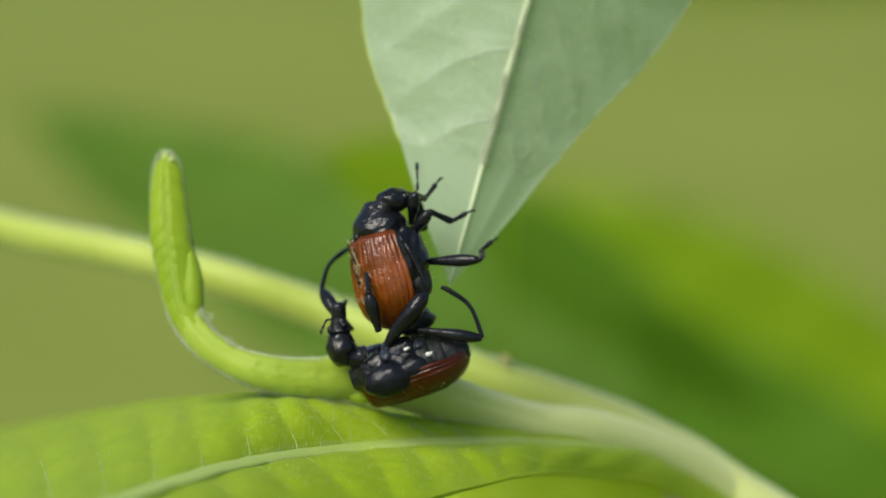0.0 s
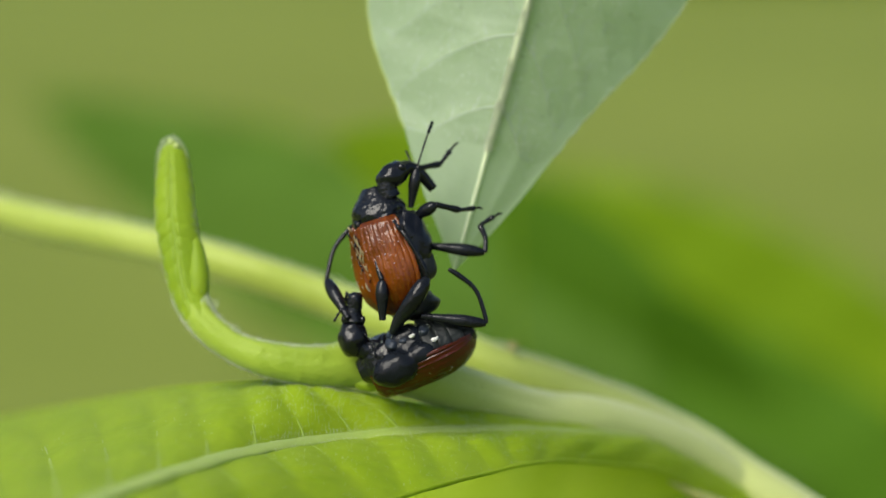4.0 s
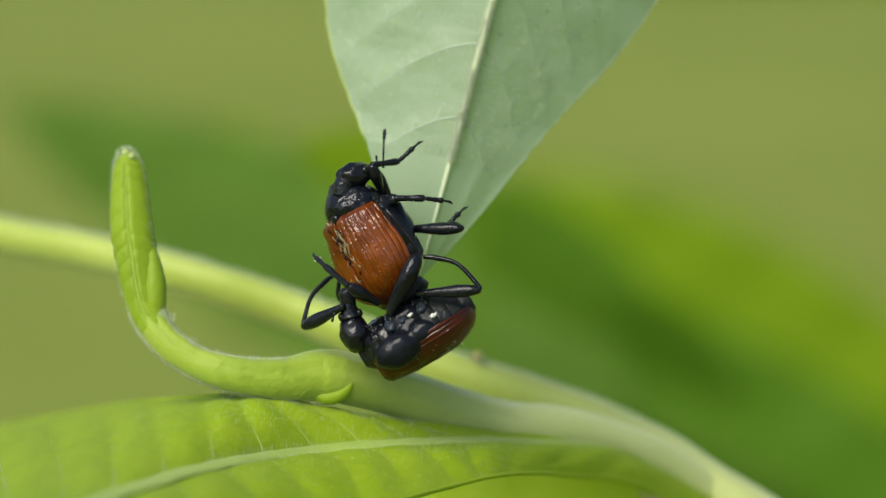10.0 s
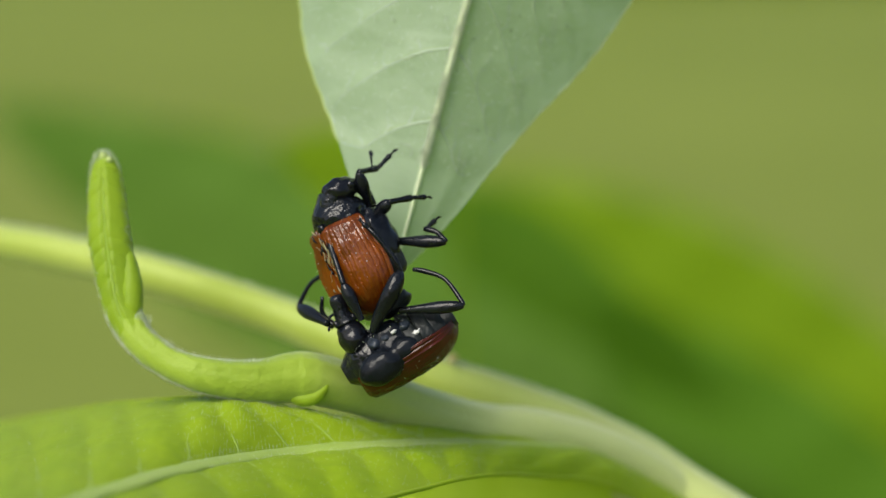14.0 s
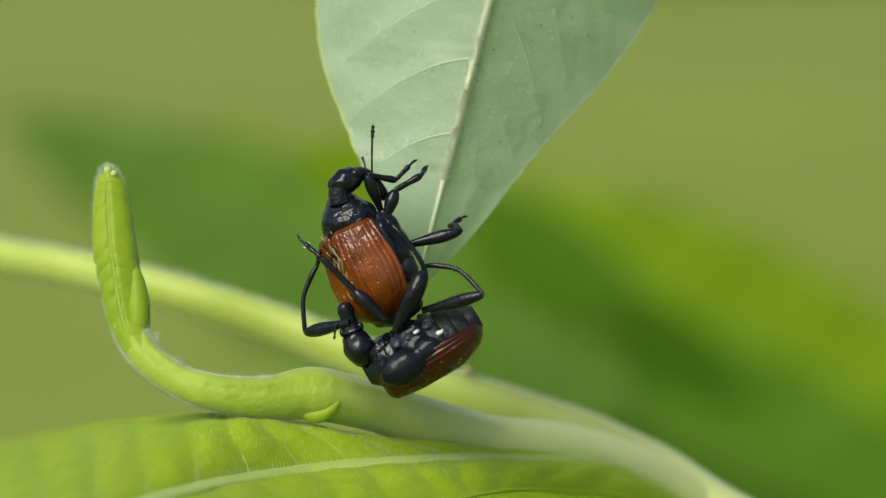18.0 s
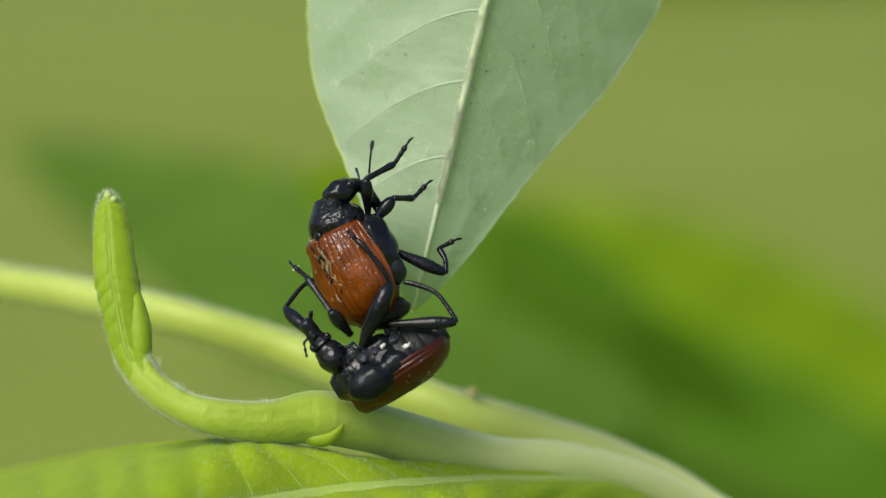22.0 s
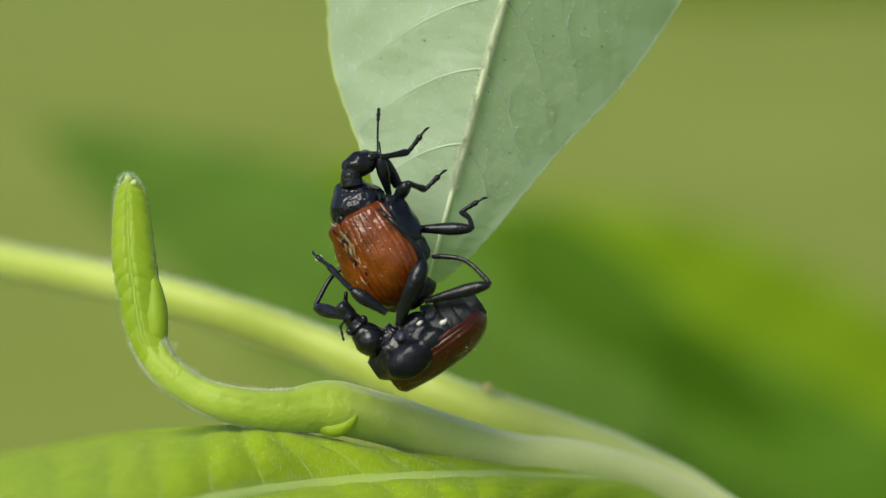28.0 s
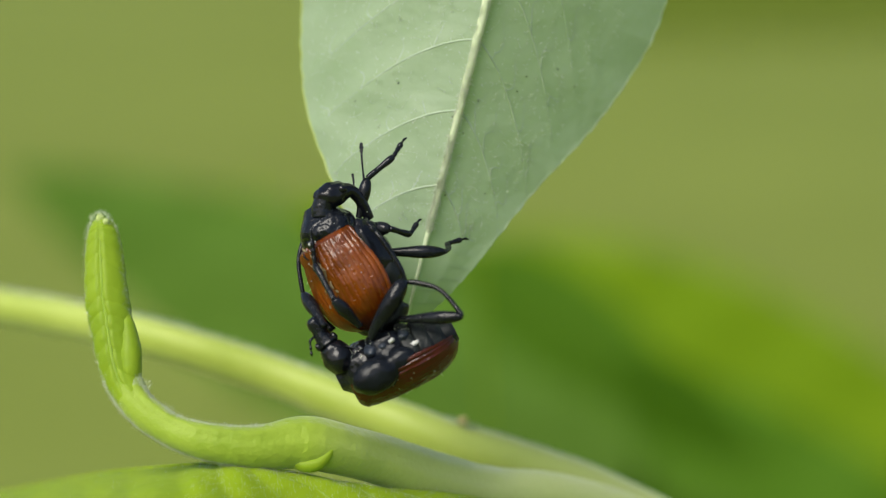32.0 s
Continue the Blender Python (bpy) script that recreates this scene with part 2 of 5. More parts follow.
def ball(bm, centre, radii, axes=None, seg=16, rings=10, lump=0.0):
    """Ellipsoid (mm) with its three axes along the columns of `axes`."""
    axes = axes or Matrix.Identity(3)
    rows = []
    for i in range(1, rings):
        th = math.pi * i / rings
        row = []
        for j in range(seg):
            q = Vector((math.cos(th), math.sin(th) * math.cos(2 * math.pi * j / seg), math.sin(th) * math.sin(2 * math.pi * j / seg)))
            k = 1 + lump * noise.noise(q * 2.1 + Vector(centre)) if lump else 1.0
            row.append(Vector(centre) + axes @ Vector((radii[0] * q.x, radii[1] * q.y, radii[2] * q.z)) * k)
        rows.append(row)
    grid(bm, rows, closed=True)
    return bm


def hairs(places, length, radius=0.012, seed=3):
    """Fine down: thin three-sided spikes from (place, direction) pairs in mm."""
    rng = random.Random(seed)
    bm = bmesh.new()
    for p, d in places:
        d = (Vector(d).normalized() + Vector([rng.uniform(-0.5, 0.5) for _ in range(3)])).normalized()
        s = d.orthogonal().normalized()
        w = d.cross(s)
        ln = length * rng.uniform(0.5, 1.2)
        base = [bm.verts.new((Vector(p) + (s * math.cos(a) + w * math.sin(a)) * radius) * MM) for a in (0, 2.1, 4.2)]
        tip = bm.verts.new((Vector(p) + d * ln) * MM)
        for i in range(3):
            bm.faces.new((base[i], base[(i + 1) % 3], tip))
    return bm


# ---- meadow ----
ground = bmesh.new()
bmesh.ops.create_grid(ground, x_segments=60, y_segments=60, size=400)
for v in ground.verts:
    v.co.z = 0.4 * noise.noise(v.co * 0.02) * min(1, v.co.length / 60)
tagged(part("ground", ground, M_MEADOW), "olive green meadow reaching far behind the shoot", "ground", kind="structure")


rng = random.Random(21)
tufts = bmesh.new()
for _ in range(5200):
    x, y = rng.uniform(0.3, 5.0), rng.uniform(8.8, 15.0)
    h, w, lean = rng.uniform(0.12, 0.26), rng.uniform(0.006, 0.014), rng.uniform(-0.08, 0.08)
    z = -0.02
    q = [tufts.verts.new(v) for v in ((x - w, y, z), (x + w, y, z), (x + w * 0.7 + lean * 0.4, y, z + h * 0.6), (x - w * 0.7 + lean * 0.4, y, z + h * 0.6), (x + lean, y + 0.02, z + h))]
    tufts.faces.new((q[0], q[1], q[2], q[3]))
    tufts.faces.new((q[3], q[2], q[4]))
tagged(part("meadow_grass", tufts, M_GRASS), "taller olive green grass far off in the meadow", "grass", kind="stuff")


# ---- leaves ----
def leaf_blade(base, tip, half_width, fold, droop, mat, name, label, rows=40, cols=9, face=(0, -1, 0), group=""):
    """A whole leaf from base to tip (mm): blade with a folded midrib, wavy margin, and a midrib cord."""
    base, tip = Vector(base), Vector(tip)
    ax = tip - base
    ln = ax.length
    ax.normalize()
    nrm = Vector(face) - ax * ax.dot(Vector(face))
    nrm.normalize()
    lat = ax.cross(nrm)
    top = thing(name, SITE @ Matrix.Translation(base * MM), label, "leaf", group)
    bm = bmesh.new()
    out = []
    for i in range(rows + 1):
        u = i / rows
        w = half_width * math.sin(math.pi * min(1, u ** 0.8)) ** 0.8 + 0.01
        out.append([ax * (u * ln) - nrm * (droop * ln * u * u) + lat * (w * k) - nrm * (fold * abs(w * k))
                    + nrm * (0.04 * half_width * math.sin(u * 40 + 3 * k)) * abs(k) for k in np.linspace(-1, 1, 2 * cols + 1)])
    grid(bm, out)
    part("blade", bm, mat, top)
    part("midrib", tube([ax * (u * ln) - nrm * (droop * ln * u * u) for u in np.linspace(-0.25 if base.y > 50 else -0.02, 0.98, 9)],
                        [half_width * 0.05 * (1.2 - u) for u in np.linspace(0, 1, 9)], 8), mat, top)
    if base.y > 50:
        # a thin stalk down to the meadow
        spot = SITE @ (base * MM)
        down = SITE.inverted() @ Vector((spot.x, spot.y, 0)) / MM - base
        part("stalk", tube([ax * (-0.2 * ln), ax * (-0.25 * ln) + down * 0.08, down * 0.4, down], [0.2, 0.2, 0.3, 0.5], 8, count=30), mat, top)
    return top


def hanging_leaf():
    """The pale underside of the leaf whose tip hangs down to the beetles; its origin lies on the midrib."""
    origin = Vector((0.59, 2.00, 5.01))
    tip = Vector((-0.41, 2.00, 0.20)) - origin
    along, lat = Vector((0.2595, 0.0, 0.9657)), Vector((0.9657, 0, -0.2595))
    top = thing("hanging_leaf", SITE @ Matrix.Translation(origin * MM),
                "pale grey-green hanging leaf seen from its underside, tip down", "leaf")
    left = smooth_line([(0, 0.02), (0.6, 1.0), (1.4, 1.9), (2.55, 2.88), (3.77, 3.78), (5.86, 5.25), (7.4, 5.95), (9.5, 6.55), (12.5, 7.1), (17.5, 6.6), (22.5, 4), (26.5, 0.2)], 140)
    right = smooth_line([(0, 0.02), (0.6, 0.95), (1.4, 1.5), (2.66, 2.1), (5.43, 3.35), (8, 4.75), (10.5, 5.75), (13, 6.3), (17.5, 6.1), (22.5, 4), (26.5, 0.2)], 140)

    def half(s, k=-1):
        line = left if k < 0 else right
        return float(np.interp(s, line[:, 0], line[:, 1]))

    veins = (4.65, 7.4, 10.0, 12.7, 15.5, 18)

    def fall(s0, w):
        """How far a side vein has run towards the tip at w mm from the midrib."""
        return 0.25 * abs(w) + 0.85 * w * w / half(s0) if w < 0 else 0.6 * w + 1.7 * w * w / half(s0, 1)

    def place(s, k, lift=0.0):
        """Point on the blade: s mm up from the tip, k from -1 (lit half) to 1 (shaded half)."""
        w = half(s, k) * k
        if k < 0:
            back = 0.20 * abs(w) + 0.05 * w * w
        else:
            back = 0.42 * abs(w) + 0.025 * w * w
        wave = 0.07 * math.sin(s * 2.3 + k * 2) * k * k
        q = 0.0
        for s0 in veins:
            e = s - s0 + fall(s0, w)
            q += math.exp(-(e / (0.5 if e > 0 else 0.85)) ** 2) + 0.18 * math.exp(-(e / 0.12) ** 2)
        puff = (0.15 if k < 0 else 0.05) * q * min(1, 3 * abs(k)) * (1 - 0.5 * abs(k))
        puff += 0.05 * noise.noise(Vector((s * 0.9, k * 3, 1.0))) + 0.018 * noise.noise(Vector((s * 3.1, k * 9, 4.0)))
        edge = 0.03 * math.sin(s * 7.1) * (1 if abs(k) > 0.98 else 0)
        return tip + along * s + lat * (w + edge) + Vector((0, 1, 0)) * (back + wave - puff - lift - 0.012 * s * s * 0.3)

    bm = bmesh.new()
    grid(bm, [[place(s, k) for k in np.linspace(-1, 1, 61)] for s in np.linspace(3.0, 26.5, 230)])
    part("blade", bm, M_UNDER, top)
    part("midrib", tube([place(s, 0, 0.09) for s in np.linspace(2.95, 29.5, 24)], [0.075 + 0.0065 * s for s in np.linspace(3, 30, 24)], 12, count=420, shape=lambda u, a: 1 + 0.2 * noise.noise(Vector((u * 130, math.cos(a), math.sin(a)))) + 0.16 * math.sin(u * 173) * math.sin(u * 71 + a)),
         M_VEIN, top, "pale yellow downy midrib")
    def on_vein(s0, w, lift, ahead=0.0):
        sv = max(3.05, s0 - fall(s0, w) + ahead)
        return place(sv, max(-0.96, min(0.96, w / half(sv, w))), lift)

    for s0 in veins:
        for sd, end in ((-1, 0.78), (1, 0.56)):
            pts = [on_vein(s0, sd * half(s0, sd) * k, -0.010 if sd < 0 else -0.004) for k in np.linspace(0.0, end, 10)]
            part("side_vein", tube(pts, [(0.046 if sd < 0 else 0.045) * (1 - 0.8 * i / 9) for i in range(10)], 6), M_LITVEIN if sd < 0 else M_SHADEVEIN, top)
    # fine veins take the same lit and shaded tones
    for sd, tone in ((-1, M_LITVEIN), (1, M_SHADEVEIN)):
        small = bmesh.new()
        for s0 in veins[:5]:
            for kk in (0.2, 0.38, 0.55, 0.7):
                w0 = sd * half(s0, sd) * kk * (1 if sd < 0 else 0.7)
                pts = [on_vein(s0, w0 * (1 + 0.12 * f) + 0.12 * math.sin(9 * f + 5 * kk + s0), -0.026 if sd < 0 else -0.022, 2.4 * f) for f in np.linspace(0, 1, 9)]
                tube(pts, list(np.linspace(0.036, 0.010, 9)), 5, bm=small)
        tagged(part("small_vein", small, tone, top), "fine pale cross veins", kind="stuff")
    for sd in (-1, 1):
        part("margin", tube([place(s, sd) for s in np.linspace(3.0, 26.5, 60)], [0.035] * 60, 6, count=120), M_MARGIN if sd < 0 else M_UNDER, top, "thin yellow-green leaf margin" if sd < 0 else "")
    rng = random.Random(5)
    down = []
    for _ in range(3600):
        s = rng.uniform(3.0, 14)
        down.append((place(s, 0, 0.14) + lat * rng.uniform(-0.12, 0.12), Vector((rng.uniform(-1, 1), -0.6, rng.uniform(-0.7, 0.2)))))
    for _ in range(1500):
        s = rng.uniform(3.1, 14)
        down.append((place(s, rng.uniform(-0.95, 0.8), 0.0), Vector((rng.uniform(-0.3, 0.6), -1, rng.uniform(-0.8, 0.3)))))
    tagged(part("down", hairs(down, 0.22, 0.012), M_HAIR, top), "short white hairs along the veins", kind="stuff")
    specks = bmesh.new()
    for _ in range(14):
        ball(specks, place(rng.uniform(3.2, 13), rng.uniform(-0.9, 0.9), 0.02), (0.03, 0.02, 0.03), seg=6, rings=4)
    tagged(part("speck", specks, M_LEG, top), "tiny dark specks", kind="stuff")
    # the tip curls away behind the beetles: ten pieces, each turning on the one above it
    hinge = place(3.0, 0)
    taper = smooth_line([(0, 1.0, 1.0), (1.1, 0.79, 0.80), (2.2, 0.57, 0.58), (3.3, 0.32, 0.34), (4.2, 0.1, 0.11), (4.7, 0.005, 0.005)], 81)
    curl = []
    for i in range(10):
        e0 = float(taper[8 * i][0])
        rows = [[(place(3.0, k) - hinge) * float(row[1] if k < 0 else row[2]) - along * (float(row[0]) - e0) for k in np.linspace(-1, 1, 41)] for row in taper[8 * i:8 * i + 9]]
        piece = part("leaf_tip", grid_mesh(rows), M_UNDER, top, "pale pointed leaf tip curling away")
        piece.location = (hinge - along * e0) * MM
        ends = np.linspace(0, float(taper[8 * i + 8][0]) - e0 + 0.02, 4)
        part("midrib", tube([-along * e + Vector((0, -0.04, 0)) for e in ends], list(np.linspace(0.098 - 0.0075 * i, 0.091 - 0.0075 * i, 4)), 8), M_VEIN, piece)
        curl.append((piece, e0))
    return top, curl, (hinge, along, lat)


def lower_leaf():
    """The large bright leaf below the beetles: far half, midrib ridge and near half that bends over."""
    origin = Vector((8.45, 6.00, -8.41))
    top = thing("young_leaf", SITE @ Matrix.Translation(origin * MM), "large bright green young leaf with downy veins, spreading from the stem", "leaf")
    n = 220
    rear = smooth_line([(14.47, 13.15, -11.83), (10.56, 11.58, -9.45), (7.39, 9.49, -7.77), (3.06, 7.18, -7.34), (-0.44, 4.50, -6.85), (-2.53, 2.50, -6.30), (-3.73, 1.20, -5.85),
                        (-5.32, 0.30, -5.46), (-6.54, 0.30, -5.25), (-8.06, 1.50, -5.33), (-10.23, 4.50, -5.63), (-12.64, 8.50, -6.08), (-16.37, 14.00, -6.95), (-20.27, 20.00, -7.91), (-25.49, 27.00, -9.24)], n)
    mid = smooth_line([(14.37, 12.95, -12.03), (10.36, 11.26, -9.70), (7.35, 9.13, -8.06), (4.97, 6.47, -7.51), (1.65, 3.00, -7.13), (-0.45, 1.50, -7.07), (-2.48, 0.20, -7.06),
                        (-4.47, -0.80, -7.15), (-6.33, -3.00, -7.22), (-8.03, -6.00, -7.35), (-9.53, -9.50, -7.59), (-10.88, -13.00, -7.86), (-12.07, -16.50, -8.17), (-13.10, -20.00, -8.49), (-13.87, -24.00, -8.76)], n)
    near = smooth_line([(13.86, 12.42, -12.85), (10.07, 10.30, -10.79), (7.22, 7.51, -9.05), (4.86, 4.67, -8.53), (3.07, 2.42, -8.23), (1.58, 0.47, -8.21), (0.54, -0.82, -8.34),
                        (-1.24, -3.39, -8.55), (-2.76, -5.00, -8.87), (-4.21, -7.00, -9.16), (-5.88, -10.00, -9.37), (-7.42, -13.00, -9.62), (-8.76, -16.50, -9.77), (-9.95, -20.00, -9.93), (-11.06, -23.00, -10.11)], n)

    def surf(i, k):
        u = i / (n - 1)
        taper = min(1, u * 6) * 1.0
        fold = math.pi * (u * 16 - 0.9 * abs(k - 1) ** 1.3 + 0.22 * noise.noise(Vector((u * 9, k * 1.5, 8.0))))
        quilt = abs(math.sin(fold)) ** 1.3 + 0.12 * math.sin(7 * u + 3 * math.floor(fold / math.pi))
        grain = 0.05 * noise.noise(Vector((u * 46, k * 11, 2.0))) + 0.018 * noise.noise(Vector((u * 120, k * 30, 5.0)))
        if k <= 1:
            p = Vector(rear[i]).lerp(Vector(mid[i]), k)
            hump = math.sin(math.pi * k) * 0.4 * taper
            swell = math.sin(math.pi * k) ** 0.6
            return p - origin + Vector((0, -0.25, 1)) * (hump + (0.14 * (quilt - 0.6) + grain) * taper * swell)
        k -= 1
        p = Vector(mid[i]).lerp(Vector(near[i]), k)
        hump = math.sin(math.pi * k) * 0.6 * taper
        swell = math.sin(math.pi * min(1, k * 1.02)) ** 0.5
        return p - origin + Vector((0, -0.8, 0.6)) * (hump + (0.14 * (quilt - 0.6) + grain) * taper * swell)

    bm = bmesh.new()
    grid(bm, [[surf(i, k) for k in np.linspace(0, 2, 81)] for i in range(n)])
    blade = part("blade", bm, M_YOUNG, top)
    blade.modifiers.new("thickness", "SOLIDIFY").thickness = 0.0002
    part("midrib", tube([surf(i, 1.0) + Vector((0, -0.05, 0.04)) for i in range(0, n, 6)], [0.08 + 0.32 * min(1, i / 100) for i in range(0, n, 6)], 16, flat=0.28, side=(0, -0.45, 0.9), count=200, shape=lambda u, a: 1 + 0.10 * math.sin(u * 143 + a) * math.sin(u * 61)), M_YOUNGRIB, top, "broad pale downy midrib")
    for m in range(4, 15):
        for sd in (-1, 1):
            pts = []
            for k in np.linspace(0.02, 0.93, 8):
                i = (m + 0.9 * k ** 1.3) / 16 * (n - 1)
                if i < n - 1:
                    pts.append(surf(int(i), 1 + sd * k).lerp(surf(int(i) + 1, 1 + sd * k), i - int(i)) + Vector((0, 0.012, -0.035)))
            if len(pts) > 3:
                part("side_vein", tube(pts, list(np.linspace(0.055, 0.012, len(pts))), 8), M_YOUNGVEIN, top)
    part("margin", tube([surf(i, 0.0) for i in range(0, n, 5)], [0.07] * len(range(0, n, 5)), 8), M_YOUNG, top)
    part("margin", tube([surf(i, 2.0) for i in range(0, n, 5)], [0.08] * len(range(0, n, 5)), 8), M_YOUNG, top)
    base = [(7.50, 8.20, -9.48), (9.35, 9.60, -10.47), (11.20, 11.00, -11.51), (13.26, 12.30, -12.65)]
    part("leaf_stalk", tube([Vector(q) - origin for q in base], [0.04, 0.30, 0.55, 0.7], 20, count=30), M_SCAR, top, "brown-tinged base of the leaf stalk")
    rng = random.Random(8)
    down = []
    for _ in range(5000):
        i = rng.randrange(15, n) if rng.random() < 0.2 else rng.randrange(60, 140)
        k = rng.choice((rng.uniform(0, 0.06), rng.uniform(0.9, 1.1), rng.uniform(0, 2), rng.uniform(0, 1)))
        down.append((surf(i, k), Vector((rng.uniform(-0.5, 0.5), -0.5, 1.0))))
    tagged(part("down", hairs(down, 0.14, 0.004, 9), M_HAIR, top), "short white hairs", kind="stuff")
    return top


def shoot():
    """The main stem, which runs down to the meadow."""
    top = thing("plant_stem", SITE @ Matrix.Translation(Vector((11.13, 7.00, -9.26)) * MM), "thick yellow-green stem rising slantwise from the meadow", "stem")
    o = Vector((11.13, 7.00, -9.26))
    pts = [(-40.33, 31.78, 4.22), (-30.42, 25.19, 2.71), (-24.50, 21.61, 1.81), (-18.98, 18.60, 0.62), (-15.06, 16.51, -0.08), (-10.55, 14.23, -1.10), (-6.12, 13.95, -2.55),
           (-2.39, 12.58, -3.99), (1.03, 11.76, -5.32), (4.90, 12.14, -6.66), (8.37, 12.95, -8.27), (11.74, 12.30, -10.45), (16.36, 12.75, -13.36), (27.91, 13.12, -20.41)]
    rad = [0.68, 0.73, 0.77, 0.78, 0.77, 0.78, 0.82, 0.91, 1.00, 1.08, 1.14, 1.19, 1.30, 1.45]
    part("stalk", tube([Vector(p) - o for p in pts], rad, 16, count=90, shape=lambda u, a: 1 + 0.05 * math.sin(3 * a) + 0.02 * math.sin(u * 90)), M_STEM, top)
    end = Vector(pts[-1]) - o
    foot = (SITE.to_3x3().inverted() @ Vector((0.12, 0.06, 0)) * 1000) + SITE.inverted() @ Vector((0, 0, 0)) * 1000 - o
    part("lower_stalk", tube([end, end.lerp(foot, 0.35) + Vector((20, 0, 0)), end.lerp(foot, 0.7) + Vector((14, 0, 0)), foot], [1.3, 1.8, 2.2, 2.6], 12), M_STEM, top)
    part("side_bud", ball(bmesh.new(), Vector((1.38, 10.86, -4.33)) - o, (0.2, 0.2, 0.2), seg=10, rings=7), M_RED, top, "tiny reddish side bud")
    rng = random.Random(2)
    line = smooth_line(pts[1:], 300)
    down = [(Vector(line[rng.randrange(300)]) - o + Vector((0, rng.uniform(-0.5, 0.3), 0.0)) + Vector((0.2, 0, 0.62)), Vector((rng.uniform(-0.6, 0.8), -0.4, 1))) for _ in range(3200)]
    for _ in range(1500):
        q = Vector(line[rng.randrange(170, 270)]) - o
        down.append((q + Vector((0.35, rng.uniform(-0.6, 0.1), rng.uniform(0.6, 0.8))), Vector((rng.uniform(-0.1, 0.9), -0.3, 1))))
    tagged(part("down", hairs(down, 0.34, 0.011), M_HAIR, top), "short white hairs", kind="stuff")
    return top


def bud():
    """The upright folded young leaf on its bent stalk, with the pale node and its bract."""
    o = Vector((-3.52, 1.00, -4.73))
    top = thing("leaf_bud", SITE @ Matrix.Translation(o * MM), "upright lime green folded leaf bud on a curved downy stalk", "leaf bud")
    pts = [(-11.44, 2.00, 3.48), (-11.42, 2.00, 3.36), (-11.38, 2.00, 3.13), (-11.34, 1.95, 2.77), (-11.29, 1.85, 1.94), (-11.19, 1.60, 0.70), (-11.04, 1.40, -0.13), (-10.90, 1.15, -0.95), (-10.67, 0.90, -1.98),
           (-10.26, 0.65, -2.79), (-9.69, 0.40, -3.44), (-8.75, 0.15, -4.05), (-7.73, 0.00, -4.41), (-6.52, 0.10, -4.63), (-5.52, 0.40, -4.69)]
    rad = [0.10, 0.30, 0.46, 0.58, 0.69, 0.77, 0.77, 0.71, 0.65, 0.61, 0.58, 0.58, 0.64, 0.72, 0.80]

    def shape(u, a):
        ridge = 0.06 * math.exp(-((a - 2.35) / 0.16) ** 2) * (u < 0.7) - 0.06 * math.exp(-((a - 2.75) / 0.16) ** 2) * (u < 0.7)
        return 1 + ridge + 0.012 * math.sin(u * 62) ** 3 + 0.015 * math.sin(3 * a + 9 * u) + 0.02 * noise.noise(Vector((u * 40, 2 * math.cos(a), 2 * math.sin(a))))

    def quilt(u, a):
        off = a - 3.25
        off = off - 2 * math.pi if off > math.pi else off
        rib = abs(math.sin(math.pi * (u * 15 - 0.55 * abs(off) + (0.35 if off > 0 else 0.0))))
        seam = math.exp(-(off / 0.10) ** 2) * (u < 0.9)
        lip = math.exp(-((abs(off) - 0.24) / 0.12) ** 2)
        inside = min(1, 7 * (1 - u)) * min(1, 7 * u)
        return 1.0 - 0.08 * seam + 0.03 * lip + (0.08 * rib ** 0.6 - 0.05) * inside + 0.02 * noise.noise(Vector((u * 30, 2 * math.cos(a), 2 * math.sin(a))))

    part("folded_leaf", tube([Vector(p) - o for p in pts[:11]], rad[:10] + [0.5], 72, flat=0.8, count=210, shape=quilt), M_BUD, top)
    part("bud_tip", ball(bmesh.new(), Vector((-11.44, 1.85, 3.44)) - o, (0.13, 0.12, 0.16), seg=10, rings=8, lump=0.5), M_PETIOLE, top, "pale withered tip")
    part("bud_tip", ball(bmesh.new(), Vector((-11.20, 1.70, 3.30)) - o, (0.12, 0.10, 0.12), seg=10, rings=8, lump=0.5), M_PETIOLE, top, "pale withered tip")
    petiole = [(-4.52, 0.80, -4.60), (-3.75, 1.05, -4.66), (-2.76, 1.70, -4.93), (-1.73, 2.60, -5.27), (0.33, 4.20, -6.07), (2.47, 5.80, -6.69), (4.67, 7.40, -7.04), (6.99, 9.40, -7.81), (9.12, 11.00, -8.79), (11.11, 12.00, -10.10), (13.46, 12.50, -11.73)]
    part("stalk", tube([Vector(p) - o for p in pts[8:] + petiole], [0.45, 0.575] + rad[10:] + [0.92, 0.96, 0.90, 0.92, 0.93, 0.89, 0.92, 0.92, 0.82, 0.56, 0.20], 40, flat=0.9, count=220, shape=shape),
         M_BUDSTALK, top, "downy stalk, yellow-green, paler past its swollen node")
    seam = [Vector(p) - o + Vector((-0.06, -0.74 * r, 0)) for p, r in zip(pts[3:10], rad[3:10])]
    part("midrib", tube(seam, [0.02, 0.05, 0.055, 0.06, 0.06, 0.055, 0.02], 10, count=60), M_YOUNGVEIN, top, "pale seam along the folded leaf")
    inner = [(-10.62, 1.45, 0.75), (-10.50, 1.28, 0.1), (-10.38, 1.08, -0.50), (-10.30, 0.92, -1.10), (-10.28, 0.80, -1.66), (-10.24, 0.72, -2.17), (-10.12, 0.65, -2.80)]
    part("inner_leaf", tube([Vector(p) - o for p in inner], [0.03, 0.16, 0.28, 0.38, 0.41, 0.36, 0.15], 22, flat=1.0, count=40, shape=lambda u, a: 1 + 0.04 * abs(math.sin(u * 14))), M_BUD, top)
